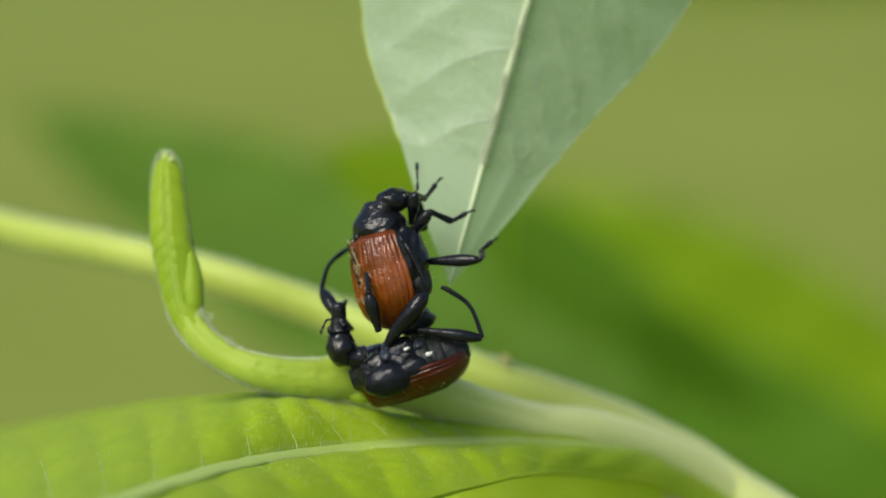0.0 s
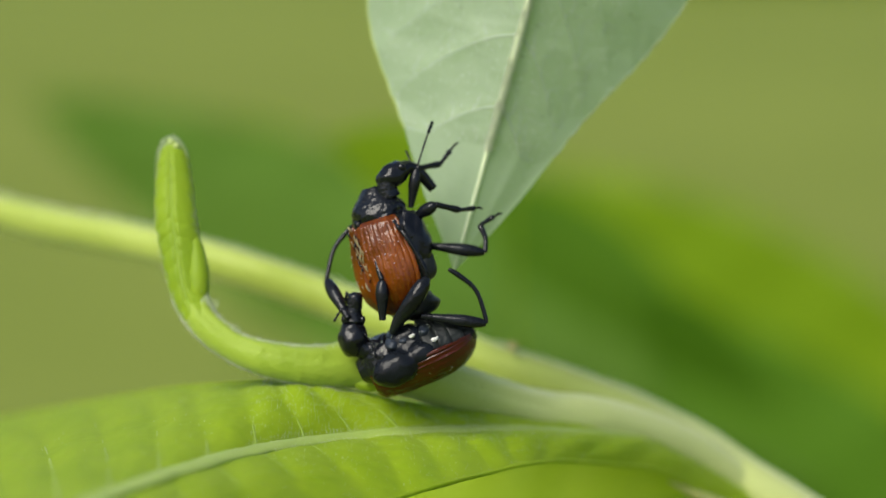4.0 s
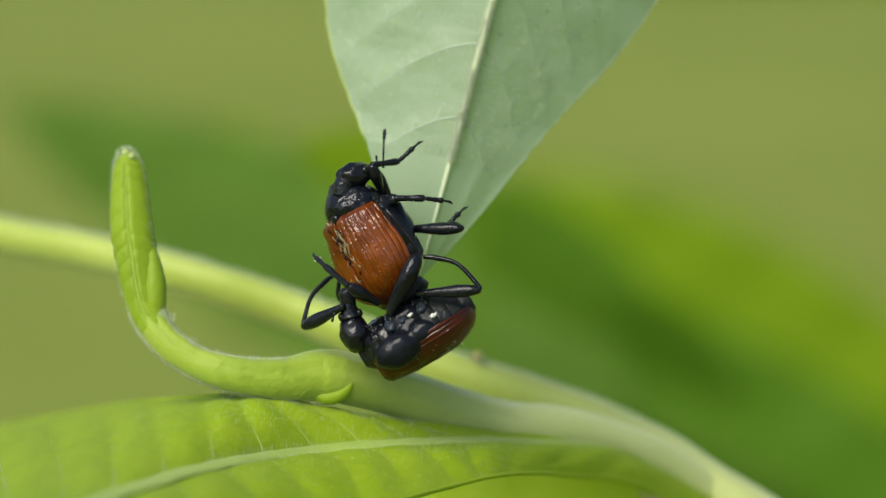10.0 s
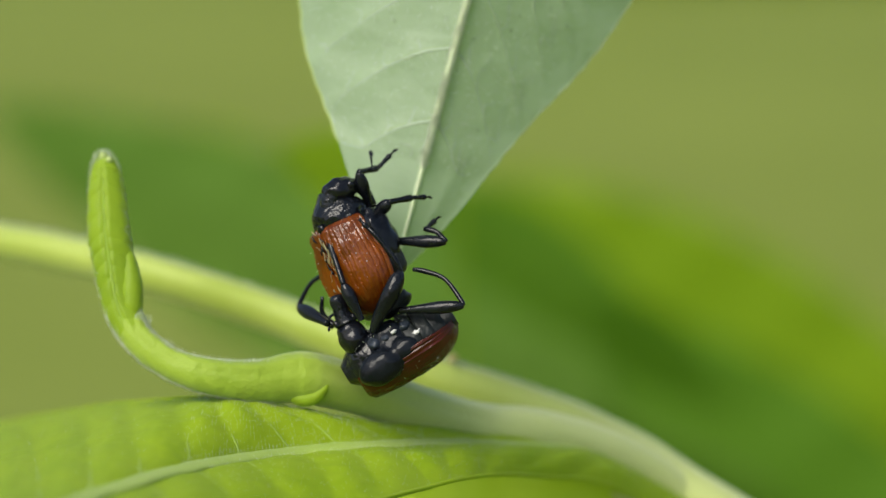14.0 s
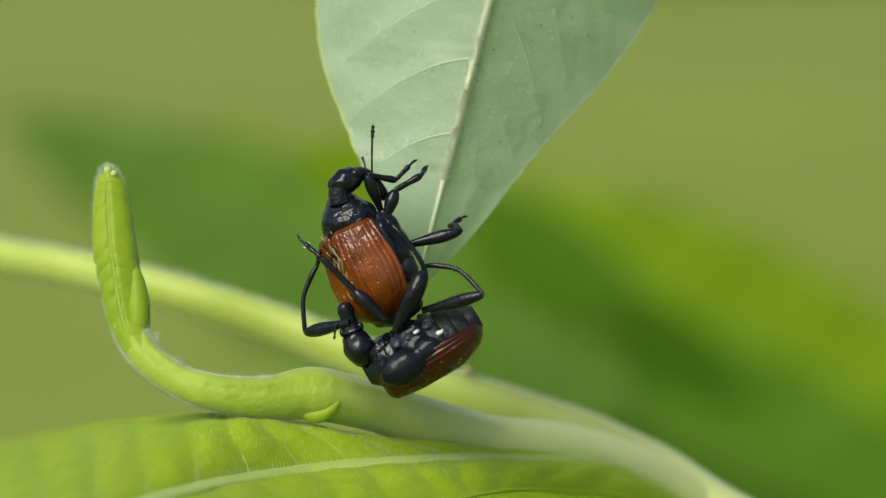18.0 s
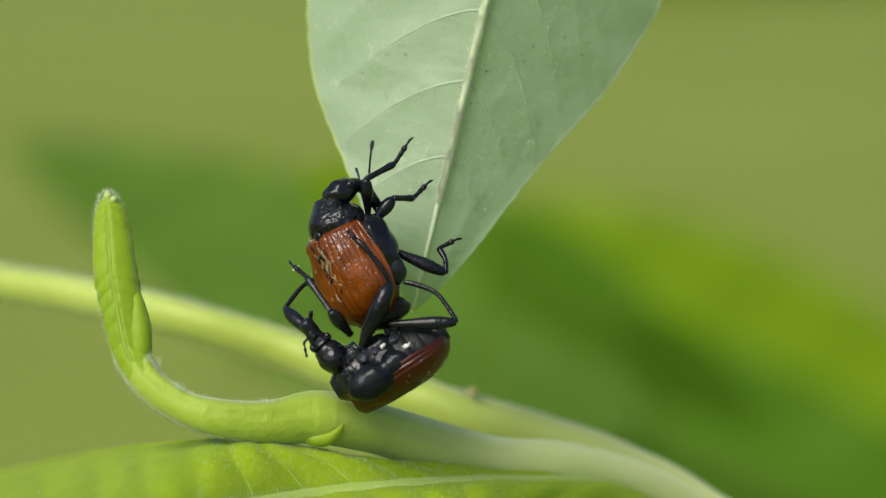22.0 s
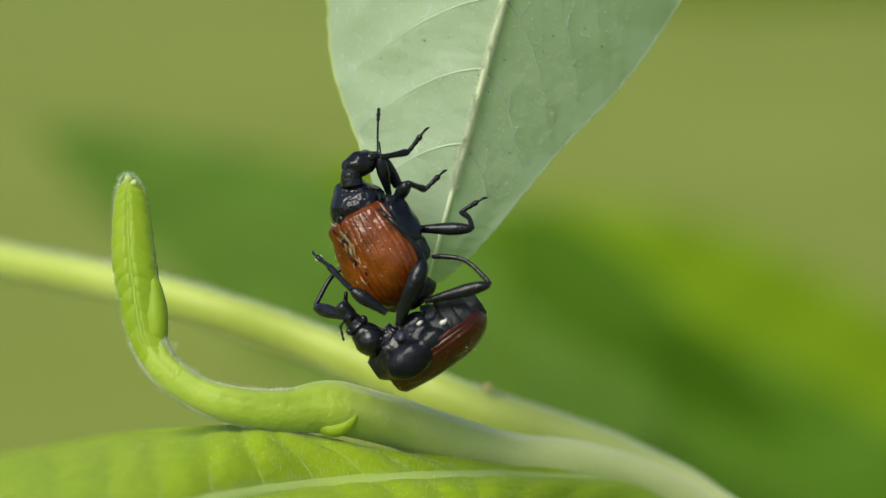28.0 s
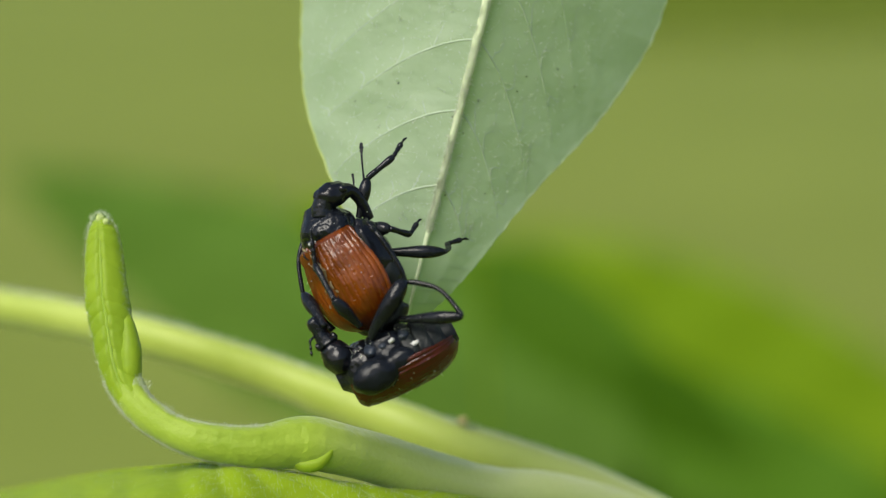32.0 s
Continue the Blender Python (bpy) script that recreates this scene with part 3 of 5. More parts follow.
    scale = [(-4.85, 0.78, -4.95), (-4.50, 0.56, -5.22), (-4.10, 0.46, -5.34), (-3.70, 0.44, -5.28), (-3.38, 0.46, -5.02), (-3.22, 0.50, -4.76), (-3.15, 0.60, -4.56)]
    part("bract", tube([Vector(p) - o for p in scale], [0.05, 0.20, 0.27, 0.25, 0.18, 0.10, 0.03], 18, flat=1.1, count=40), M_BUD, top, "small folded green bract tucked under the node")
    rng = random.Random(4)
    line = smooth_line([(*p, r) for p, r in zip(pts, rad)], 200)
    down = []
    for _ in range(6500):
        q = line[rng.randrange(10, 200) if rng.random() < 0.35 else rng.randrange(118, 200)]
        a = rng.uniform(0, 2 * math.pi)
        d = Vector((math.sin(a), -0.35, math.cos(a)))
        down.append((Vector(q[:3]) - o + d.normalized() * (q[3] * 0.97), d))
    for q in ((-9.62, 0.05, -2.50), (-8.84, -0.1, -3.36), (-9.95, 0.05, -2.36)):
        for _ in range(45):
            down.append((Vector(q) - o + Vector([rng.uniform(-0.14, 0.14) for _ in range(3)]), Vector((0.5, -0.4, 0.9))))
    for _ in range(700):
        q = line[rng.randrange(115, 195)]
        down.append((Vector(q[:3]) - o + Vector((-0.35, -0.35, -0.75)) * (q[3] * 0.95), Vector((-0.5, -0.2, -1))))
    tagged(part("down", hairs(down, 0.19, 0.006, 6), M_HAIR, top), "short white hairs", kind="stuff")
    return top


shoot()
lower_leaf()
bud()
LEAF, LEAF_TIP, LEAF_AXES = hanging_leaf()
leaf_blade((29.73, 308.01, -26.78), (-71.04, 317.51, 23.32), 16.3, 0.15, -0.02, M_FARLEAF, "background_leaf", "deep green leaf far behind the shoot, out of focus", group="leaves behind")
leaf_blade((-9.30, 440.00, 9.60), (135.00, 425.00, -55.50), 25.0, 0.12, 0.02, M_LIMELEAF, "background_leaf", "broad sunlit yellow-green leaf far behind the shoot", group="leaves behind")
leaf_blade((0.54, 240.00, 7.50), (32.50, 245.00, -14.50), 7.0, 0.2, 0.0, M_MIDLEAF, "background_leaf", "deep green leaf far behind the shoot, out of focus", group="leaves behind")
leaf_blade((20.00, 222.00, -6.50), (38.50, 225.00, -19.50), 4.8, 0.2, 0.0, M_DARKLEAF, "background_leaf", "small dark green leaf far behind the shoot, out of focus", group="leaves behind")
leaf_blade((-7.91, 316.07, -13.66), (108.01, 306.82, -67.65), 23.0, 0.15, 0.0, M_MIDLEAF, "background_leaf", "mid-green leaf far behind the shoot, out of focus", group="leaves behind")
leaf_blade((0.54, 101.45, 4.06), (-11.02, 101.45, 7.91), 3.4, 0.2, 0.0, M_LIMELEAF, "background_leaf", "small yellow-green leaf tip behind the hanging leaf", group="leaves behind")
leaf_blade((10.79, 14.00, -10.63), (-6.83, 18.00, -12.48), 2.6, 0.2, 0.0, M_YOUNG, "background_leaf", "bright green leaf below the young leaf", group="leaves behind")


# ---- beetles ----
def wing_case(bm, c, a, s, d, side, length, wide, high, wrap, relief=1.0, shoulder=0.74, edged=0.0):
    """One wing case: square shoulder, near parallel sides, blunt end, rows of pits in shallow furrows."""
    rows = []
    for i in range(161):
        u = i / 160
        end = math.sqrt(max(0.0, 1 - (max(0, u - 0.5) / 0.5) ** 2.8))
        front = shoulder + (1 - shoulder) * math.sin(0.5 * math.pi * min(1, u / 0.55))
        round_in = min(1, 0.86 + 0.14 * math.sqrt(u / 0.05))
        w, h = wide * front * max(end, 0.02) * round_in, round_in * high * (0.86 + 0.14 * min(1, u / 0.3)) * max(end, 0.02)
        row = []
        for j in range(101):
            v = j / 100
            th = radians(0.4 + wrap * v)
            f = v * 9.5 + 0.1 + 0.10 * noise.noise(Vector((u * 4, v * 5, side * 3)))
            groove = (0.5 + 0.5 * math.cos(2 * math.pi * f)) ** 2.4
            row_no = math.floor(f + 0.5)
            pit = (0.5 + 0.5 * math.cos(2 * math.pi * (u * 19 + 0.37 * row_no + 1.5 * noise.noise(Vector((u * 9, row_no * 3.7, side)))))) ** 2
            cut = relief * (0.022 + 0.022 * pit * (0.6 + noise.noise(Vector((u * 14, v * 11, side * 2))))) * groove * min(1, 6 * u) * min(1, 3 * (1 - u)) if v < 0.95 else -0.03
            cut += 0.035 * noise.noise(Vector((u * 7, v * 6, side * 5))) + 0.010 * noise.noise(Vector((u * 40, v * 30, side))) + 0.016 * noise.noise(Vector((u * 8, v * 46, side * 9)))
            knob = 0.06 * math.exp(-((u - 0.08) / 0.06) ** 2 - ((v - 0.62) / 0.14) ** 2)
            rim = 0.07 * math.exp(-(u / 0.03) ** 2) + 0.12 * math.exp(-(v / 0.022) ** 2)
            cut -= knob + edged * (math.exp(-((v - 0.80) / 0.02) ** 2) + 0.8 * math.exp(-((v - 0.90) / 0.018) ** 2)) * min(1, 4 * u)
            row.append(c + a * (length * (0.5 - u)) + s * (side * (w - cut) * math.sin(th)) + d * ((h - cut - rim) * math.cos(th)))
        rows.append(row)
    grid(bm, rows)
    return bm


def ring_body(bm, c, a, s, d, stations, rough=0.0, seg=24):
    """Body of rings: (place along a, half width, height up, depth down, shift along s); rough dents the surface."""
    rows = []
    for al, w, up, dn, sh in smooth_line(stations, len(stations) * (10 if rough else 4)):
        row = []
        for t in np.linspace(0, 2 * math.pi, seg + 1)[:-1]:
            q = Vector((al * 2.2, 2.4 * math.cos(t), 2.4 * math.sin(t)))
            k = 1 + rough * (noise.noise(q) + 0.45 * noise.noise(q * 3.3)) if rough else 1.0
            row.append(c + a * al + s * (sh + max(w, 0.02) * k * math.cos(t)) + d * ((up if math.sin(t) > 0 else dn) * k * math.sin(t)))
        rows.append(row)
    grid(bm, rows, closed=True)
    return bm


def beetle(name, label, centre, a, d, mat, start, wide=1.6, high=1.3, neck=0.0, flank=(1.0, 0.3, 0.5), flank_at=(0.7, -0.32), dirty=False, case=(3.6, 0.0), sink=0.0, wrap=93, relief=1.0, shoulder=0.72, edged=0.0, breast=None):
    top = thing(name, SITE @ start, label, "beetle", "beetle pair")
    c, a, d = Vector(centre), Vector(a).normalized(), Vector(d)
    d = (d - a * a.dot(d)).normalized()
    s = a.cross(d)
    axes = Matrix((a, s, d)).transposed()
    k = wide / 1.42
    for side in (-1, 1):
        w = part("wing_case", wing_case(bmesh.new(), c + a * case[1], a, s, d, side, case[0], wide, high, wrap, relief, shoulder, edged), mat, top, "glossy chestnut red wing case with rows of pits")
        w.modifiers.new("thickness", "SOLIDIFY").thickness = 0.00008
    for i, al in enumerate((-1.45, -1.05, -0.62, -0.12)):
        w = k * (0.72, 1.05, 1.22, 1.3)[i]
        part("belly_plate", ring_body(bmesh.new(), c, a, s, d, [(al - 0.24, w * 0.86, 0.3, w * 0.62, 0), (al - 0.1, w * 0.95, 0.4, w * 0.74, 0), (al + 0.2, w, 0.5, w * 0.84, 0),
                                                                (al + 0.3, w * 0.95, 0.5, w * 0.8, 0)], 0.04, 48), M_BELLY, top)
    chest = ring_body(bmesh.new(), c, a, s, d, [(0.1, 1.25 * k, 0.7, 0.95, 0), (0.35, 1.3 * k, 0.7, 1.12, 0), (0.8, 1.3 * k, 0.75, 1.2, 0), (1.3, 1.2 * k, 0.8, 1.1, 0),
                                                (1.75 + neck, 0.95 * k, 0.7, 0.85, 0)], 0.05, 48)
    if breast:
        # plates grown together into one smooth shield
        for side in (-1, 1):
            ball(chest, c + a * flank_at[0] + s * (side * 1.12 * k) + d * flank_at[1], flank, axes, 44, 30, 0.10)
            ball(chest, c + a * (flank_at[0] - 0.95) + s * (side * 1.1 * k) + d * (flank_at[1] - 0.12), (0.62, flank[1] * 0.8, flank[2] * 0.72), axes, 36, 24, 0.10)
        ball(chest, *breast, Matrix.Rotation(radians(-25), 3, "Y"), 30, 20, 0.12)
    shield = part("thorax", chest, M_SHIELD if breast else M_PUNCT, top)
    if breast:
        fuse = shield.modifiers.new("fuse", "REMESH")
        fuse.mode, fuse.voxel_size, fuse.use_smooth_shade = "VOXEL", 0.00004, True
        even = shield.modifiers.new("even", "SMOOTH")
        even.factor, even.iterations = 0.5, 30
    for side in (-1, 1):
        if not breast:
            part("flank_plate", ball(bmesh.new(), c + a * flank_at[0] + s * (side * 1.12 * k) + d * flank_at[1], flank, axes, 44, 30, 0.14), M_BLACK, top)
            part("flank_plate", ball(bmesh.new(), c + a * (flank_at[0] - 0.95) + s * (side * 1.1 * k) + d * (flank_at[1] - 0.12), (0.62, flank[1] * 0.8, flank[2] * 0.72), axes, 36, 24, 0.12), M_BELLY, top)
        for al, r in ((1.45 + neck, 0.32), (0.75, 0.3), (0.0, 0.3)):
            part("coxa", ball(bmesh.new(), c + a * al + s * (side * 0.6) - d * (0.76 if breast else 0.86), (r * 0.85, r * 1.9, r * 0.75), axes, 28, 18, 0.1), M_COXA, top)
    n = neck
    part("pronotum", ring_body(bmesh.new(), c - d * sink, a, s, d, [(1.52 + n, 0.86, 0.84, 0.9, 0), (1.62 + n, 0.98, 0.93, 0.98, 0), (1.78 + n, 1.03, 0.98, 1.0, 0), (2.0 + n, 1.03, 0.99, 1.0, 0), (2.2 + n, 0.97, 0.93, 0.95, 0),
                                                               (2.42 + n, 0.84, 0.78, 0.82, 0), (2.62 + n, 0.67, 0.6, 0.67, 0), (2.78 + n, 0.54, 0.47, 0.54, 0), (2.95 + n, 0.4, 0.32, 0.4, 0)], 0.08, 72), M_PUNCT, top, "pitted glossy black pronotum")
    if dirty:
        part("pygidium", ball(bmesh.new(), c - a * 1.55 - d * 0.35, (0.55, 0.95 * k, 0.8), axes, 28, 20, 0.15), M_BELLY, top)
    part("scutellum", ball(bmesh.new(), c + a * (1.74 + case[1]) + d * (high * 0.78), (0.2, 0.2, 0.1), axes, 10, 6), M_BLACK, top)
    if dirty:
        rng = random.Random(7)
        for what, word, tone in (("dirt", "dark crumbs of dirt stuck to the wing cases", M_LEG), ("shred", "tan shreds of leaf stuck to the wing cases", M_SHRED)):
            bits = bmesh.new()
            for _ in range(12 if tone == M_LEG else 24):
                al, v = rng.gauss(0.7, 0.6), rng.gauss(0.05, 0.10)
                r = rng.uniform(0.02, 0.045) * (1.2 if tone == M_LEG else 0.8)
                q = c + a * min(al, 1.7) + s * (wide * math.sin(v)) + d * (high * 0.97 * math.cos(v))
                way = a * rng.uniform(0.4, 1.6) + s * rng.uniform(-0.5, 0.5) + d * 0.1
                tube([q - way * 0.12, q + d * 0.05, q + way * 0.14 + s * rng.uniform(-0.1, 0.1)], [r * 0.4, r, r * 0.3], 6, bm=bits, count=8)
            tagged(part(what, bits, tone, top), word, kind="stuff")
    rng = random.Random(11)
    fuzz = []
    for _ in range(36):
        th, al = rng.uniform(-1.2, 1.2), rng.uniform(-0.7, 1.6)
        out = s * math.sin(th) + d * math.cos(th)
        fuzz.append((c + a * al + s * (wide * 0.97 * math.sin(th)) + d * (high * 0.97 * math.cos(th)), out - a * 0.6))
    for _ in range(110):
        al, sd = rng.uniform(-0.3, 1.9), rng.choice((-1, 1))
        fuzz.append((c + a * al + s * (sd * rng.uniform(0.4, 1.25)) - d * rng.uniform(0.75, 1.1), s * (sd * 0.8) - d + a * rng.uniform(-0.5, 0.5)))
    tagged(part("bristle", hairs(fuzz, 0.14, 0.006, 12), M_HAIR, top), "sparse pale bristles", kind="stuff")
    dust = bmesh.new()
    for _ in range(24 if dirty else 26):
        th, al, r = rng.uniform(-1.2, 1.2), rng.uniform(-0.5, 2.2), rng.choice((0.012, 0.016, 0.026))
        lift = 0.97 if al < 0.9 else 0.86 if al < 1.75 else 0.66
        ball(dust, c + a * al + (s * (wide * math.sin(th)) + d * (high * math.cos(th))) * lift, (r, r, r), None, 6, 4)
    tagged(part("dust", dust, M_PALE, top), "scattered pale grains of dust", kind="stuff")
    return top


def bone(length, profile, bow=0.0, seg=10):
    """Leg piece along +x (mm): profile lists (place 0..1, radius)."""
    pts = [(u * length, 0, bow * length * math.sin(math.pi * u)) for u, _ in profile]
    return tube(pts, [r for _, r in profile], seg, count=len(profile) * 4)


def foot(length):
    """Tarsus in one piece: three padded joints, then the slender claw joint bent down at its end."""
    steps = ((0, 0.055), (0.1, 0.08), (0.19, 0.085), (0.24, 0.068), (0.33, 0.085), (0.41, 0.095), (0.46, 0.072), (0.54, 0.105), (0.63, 0.10), (0.68, 0.05), (0.8, 0.04),
             (0.9, 0.05), (0.98, 0.035), (1.04, 0.012))
    return tube([(u * length, 0, -0.07 * max(0, u - 0.88) / 0.16) for u, _ in steps], [r for _, r in steps], 10, flat=1.25, count=48)


def leg(body, lengths, thick, bow=0.0, slim=1.0):
    """Femur with its tibia and foot; the pieces turn against each other."""
    femur = part("leg", bone(lengths[0], ((0, 0.5 * thick), (0.12, 0.55 * thick), (0.35, 0.75 * thick), (0.65, thick), (0.88, 0.8 * thick), (1.0, 0.45 * thick))), M_LEG, body)
    tibia = part("tibia", bone(lengths[1], ((0, 0.075 * slim), (0.1, 0.085 * slim), (0.5, 0.08 * slim), (0.85, 0.1 * slim), (1.0, 0.075 * slim)), bow), M_LEG, femur)
    tarsus = part("foot", foot(lengths[2]), M_LEG, femur) if len(lengths) > 2 else None
    return femur, tibia, tarsus


def head(body, tilt, size=1.0, reach_down=1.0):
    axes = Matrix.Rotation(radians(-tilt), 3, "Y")
    bm = ball(bmesh.new(), (-0.05 * size, 0, 0), (0.66 * size, 0.46 * size, 0.44 * size), axes, seg=36, rings=24, lump=0.12)
    h = part("head", bm, M_BLACK, body, "glossy black head")
    snout = [axes @ Vector(p) * size for p in ((0.3, 0, 0.02), (0.6, 0.04, -0.02), (0.84, 0.12, -0.22 * reach_down), (0.97, 0.2, -0.55 * reach_down), (1.04, 0.25, -0.8 * reach_down))]
    part("snout", tube(snout, [0.36 * size, 0.25 * size, 0.21 * size, 0.2 * size, 0.18 * size], 14, count=18), M_BLACK, h)
    for k in (-1, 1):
        part("eye", ball(bmesh.new(), axes @ Vector((0.3 * size, 0.36 * k * size, 0.14 * size)), (0.16, 0.12, 0.14), seg=12, rings=8), M_BLACK, h)
    part("neck", tube([axes @ Vector(p) * size for p in ((-0.3, 0, -0.05), (-0.48, 0.02, -0.3), (-0.55, 0.04, -0.6))], [0.38, 0.38, 0.42], 16), M_PUNCT, h)
    return h


def lower_head(body):
    """Egg-shaped head with a straight snout that widens at its end, eyes, and the neck joining the thorax."""
    h = part("head", ball(bmesh.new(), (-0.3, 0, 0), (0.7, 0.55, 0.53), None, 36, 24, 0.10), M_BLACK, body, "glossy black egg-shaped head")
    part("snout", tube([(0.3, 0, 0), (0.6, -0.03, 0.0), (0.85, -0.06, -0.02), (1.08, -0.08, -0.04), (1.24, -0.08, -0.05), (1.34, -0.08, -0.05)], [0.40, 0.30, 0.27, 0.28, 0.25, 0.14], 18, count=30,
                       shape=lambda u, a: 1 + 0.1 * noise.noise(Vector((u * 6, 2 * math.cos(a), 2 * math.sin(a))))), M_PUNCT, h)
    for k in (-1, 1):
        part("eye", ball(bmesh.new(), (0.36, -0.14, 0.33 * k), (0.16, 0.13, 0.11), seg=14, rings=10), M_BLACK, h)
    part("neck", tube([(-0.5, 0, -0.1), (-0.68, 0.05, -0.4), (-0.72, 0.1, -0.85)], [0.42, 0.38, 0.42], 16, count=16), M_PUNCT, h)
    beads = [((0.75, -0.2, 0.22), 0.035), ((0.72, -0.26, 0.42), 0.05), ((0.6, -0.28, 0.5), 0.03), ((0.5, -0.28, 0.56), 0.055), ((0.42, -0.28, 0.60), 0.03), ((0.33, -0.28, 0.65), 0.055), ((0.26, -0.28, 0.68), 0.015)]
    part("antenna", tube([p for p, _ in beads], [r for _, r in beads], 10, count=40), M_LEG, h)
    return h


def antenna(length):
    """Thin shaft with small beads and a three-jointed club, in one piece."""
    steps = [(-0.1, 0.045), (0, 0.04), (0.15, 0.034), (0.3, 0.034)]
    for i in range(5):
        steps += [(0.345 + 0.07 * i, 0.047), (0.38 + 0.07 * i, 0.03)]
    for i, r in enumerate((0.075, 0.088, 0.07)):
        steps += [(0.72 + 0.1 * i, r), (0.77 + 0.1 * i, 0.045 if i < 2 else 0.01)]
    return tube([(u * length, 0, 0.02 * math.sin(3 * u)) for u, _ in steps], [r for _, r in steps], 8, count=70)


UPPER_AXIS = Vector((-0.42, 0.0, 0.91)).normalized()
BEATS = [0, 1, 2, 5, 6, 7, 8, 9, 10, 11, 12, 13, 16, 17, 18, 19, 20, 21, 22, 23, 24, 25, 28, 29, 30, 31, 32]
UPPER_PATH = [
        (-3.13, -1.06, 11.6), (-3.07, -1.09, 11.1), (-3.12, -1.1, 9.9), (-3.47, -1, 8.7), (-3.13, -0.79, 7.1), (-3.1, -0.71, 4.4), (-2.92, -0.39, 2.1), (-2.68, -0.32, 1.1), (-2.51, -0.31, -1.0), (-2.47, -1, -3.5), (-2.06, -0.49, -1.9), (-2.44, -0.48, 2.6), (-1.84, -0.48, 6.4), (-2.02, -0.3, 5.3), (-2.18, -0.32, 2.2), (-2.41, -0.08, 2.4), (-2.63, -0.22, 3.8), (-2.42, 0.02, 3.8), (-2.67, 0.37, 2.9), (-1.97, 0.06, 0.9), (-1.99, 0.32, -1.8), (-2.1, 0.54, -2.4), (-2.47, 0.68, -1.7), (-2.65, 0.74, -3.5), (-2.51, 0.91, -4.6), (-2.4, 1.13, -2.6), (-2.51, 1.05, -2.7)]
ROLLS = [-17, -17, -17, -9, -2, 0, 0, 0, 0, 0, 0, 0, -10, -6, -3, -3, -2, 0, 0, 0, 0, 0, 0, 0, 0, 0, 0]
LOWER_PATH = [
        (-2.09, -4.26, 7.4), (-2.13, -4.09, 4.9), (-2.05, -4.2, 4.6), (-2.25, -4.23, 4.2), (-2.19, -4.03, 1.4), (-1.56, -3.76, -0.1), (-1.33, -3.18, -0.0), (-1.03, -3.07, -0.8), (-0.67, -3.03, -4.1), (-0.09, -3.79, -6.5), (-0.22, -3.35, -4.6), (-0.72, -3.39, -1.1), (-0.3, -3.62, 0.2), (0.18, -2.99, -1.8), (-0.01, -3.06, -3.0), (-0.9, -2.97, -2.6), (-0.91, -3.16, -2.6), (-0.83, -2.97, -3.3), (-1.24, -2.75, -3.5), (-0.16, -2.79, -3.3), (-0.15, -2.36, -4.6), (-0.17, -2.26, -6.9), (-0.48, -2.22, -7.9), (-0.56, -1.86, -7.5), (-0.49, -1.82, -7.8), (-0.66, -1.66, -5.8), (-0.66, -1.72, 1.2)]


# the half seconds between the beats
HALVES = [0.5, 1.5, 2.5, 4.5, 5.5, 6.5, 7.5, 8.5, 9.5, 10.5, 11.5, 12.5, 13.5, 15.5, 16.5, 17.5, 18.5, 19.5, 20.5, 21.5, 22.5, 23.5, 24.5, 25.5, 27.5, 28.5, 29.5, 30.5, 31.5]
UPPER_HALVES = [(-2.94, -1.11, 12.2), (-3.18, -1.08, 11.5), (-3.14, -1.04, 9.5), (-3.39, -1.02, 8.3), (-3.38, -0.89, 8.5), (-3.35, -0.66, 8), (-3.01, -0.45, 1.4), (-2.74, -0.29, 1.6), (-2.41, -0.37, -2.2), (-2.52, -0.57, -2.9), (-2.32, -0.71, -1), (-2.28, -0.42, 0.3), (-2.16, -0.62, 0.4), (-2.31, -0.36, 8.1), (-1.88, -0.46, 6), (-2.08, -0.25, 1.4), (-2.16, -0.31, 3.1), (-2.44, -0.17, 3.2), (-2.76, 0, 5.3), (-2.56, 0.2, 4.4), (-2.12, 0.08, 1.4), (-2.09, 0.11, 1), (-2.58, 0.59, -2.4), (-2.35, 0.66, 0.4), (-2.3, 0.44, -2.8), (-2.36, 0.66, -5.2), (-2.75, 0.89, -3.8), (-2.5, 1.01, -3.9), (-2.49, 1.11, -2.6)]
LOWER_HALVES = [(-2.13, -4.25, 8.5), (-2.1, -4.15, 4.4), (-2.04, -4.16, 5), (-2.1, -4.23, 2.3), (-2.26, -4.13, 2.3), (-2.24, -3.87, 2.1), (-1.34, -3.26, -0.1), (-1.18, -3.05, 2.7), (-0.59, -3.1, -6.7), (-0.33, -3.36, -5.3), (-0.26, -3.56, -4.4), (-0.58, -3.3, -1), (-0.32, -3.53, -5), (-0.72, -3.52, -1.1), (-0.13, -3.4, -0.2), (0.25, -2.9, -4.3), (-0.37, -3.16, -1.5), (-0.78, -3.09, -2.7), (-1.22, -2.99, -1.4), (-1.15, -2.83, -1.1), (-0.44, -2.85, -4.3), (-0.29, -2.72, -3.3), (-0.55, -2.07, -5.8), (-0.43, -2.4, -5.1), (-0.46, -2.42, -6.3), (-0.21, -2.21, -10.4), (-0.69, -1.83, -7.4), (-0.64, -1.73, -6.5), (-0.8, -1.73, -1.5)]
TIMES = sorted(BEATS + HALVES)


def between(rows, t):
    """The row of a table of BEATS at t, straight from beat to beat."""
    return tuple(float(np.interp(t, BEATS, [r[k] for r in rows])) for k in range(len(rows[0])))


def full_path(beats, halves, rolls=None):
    """Rows of place and lean for all TIMES."""
    out = {t: (beats[BEATS.index(t)] if t in BEATS else halves[HALVES.index(t)])[:3] for t in TIMES}
    return {t: (*r, float(np.interp(t, BEATS, rolls))) for t, r in out.items()} if rolls else out


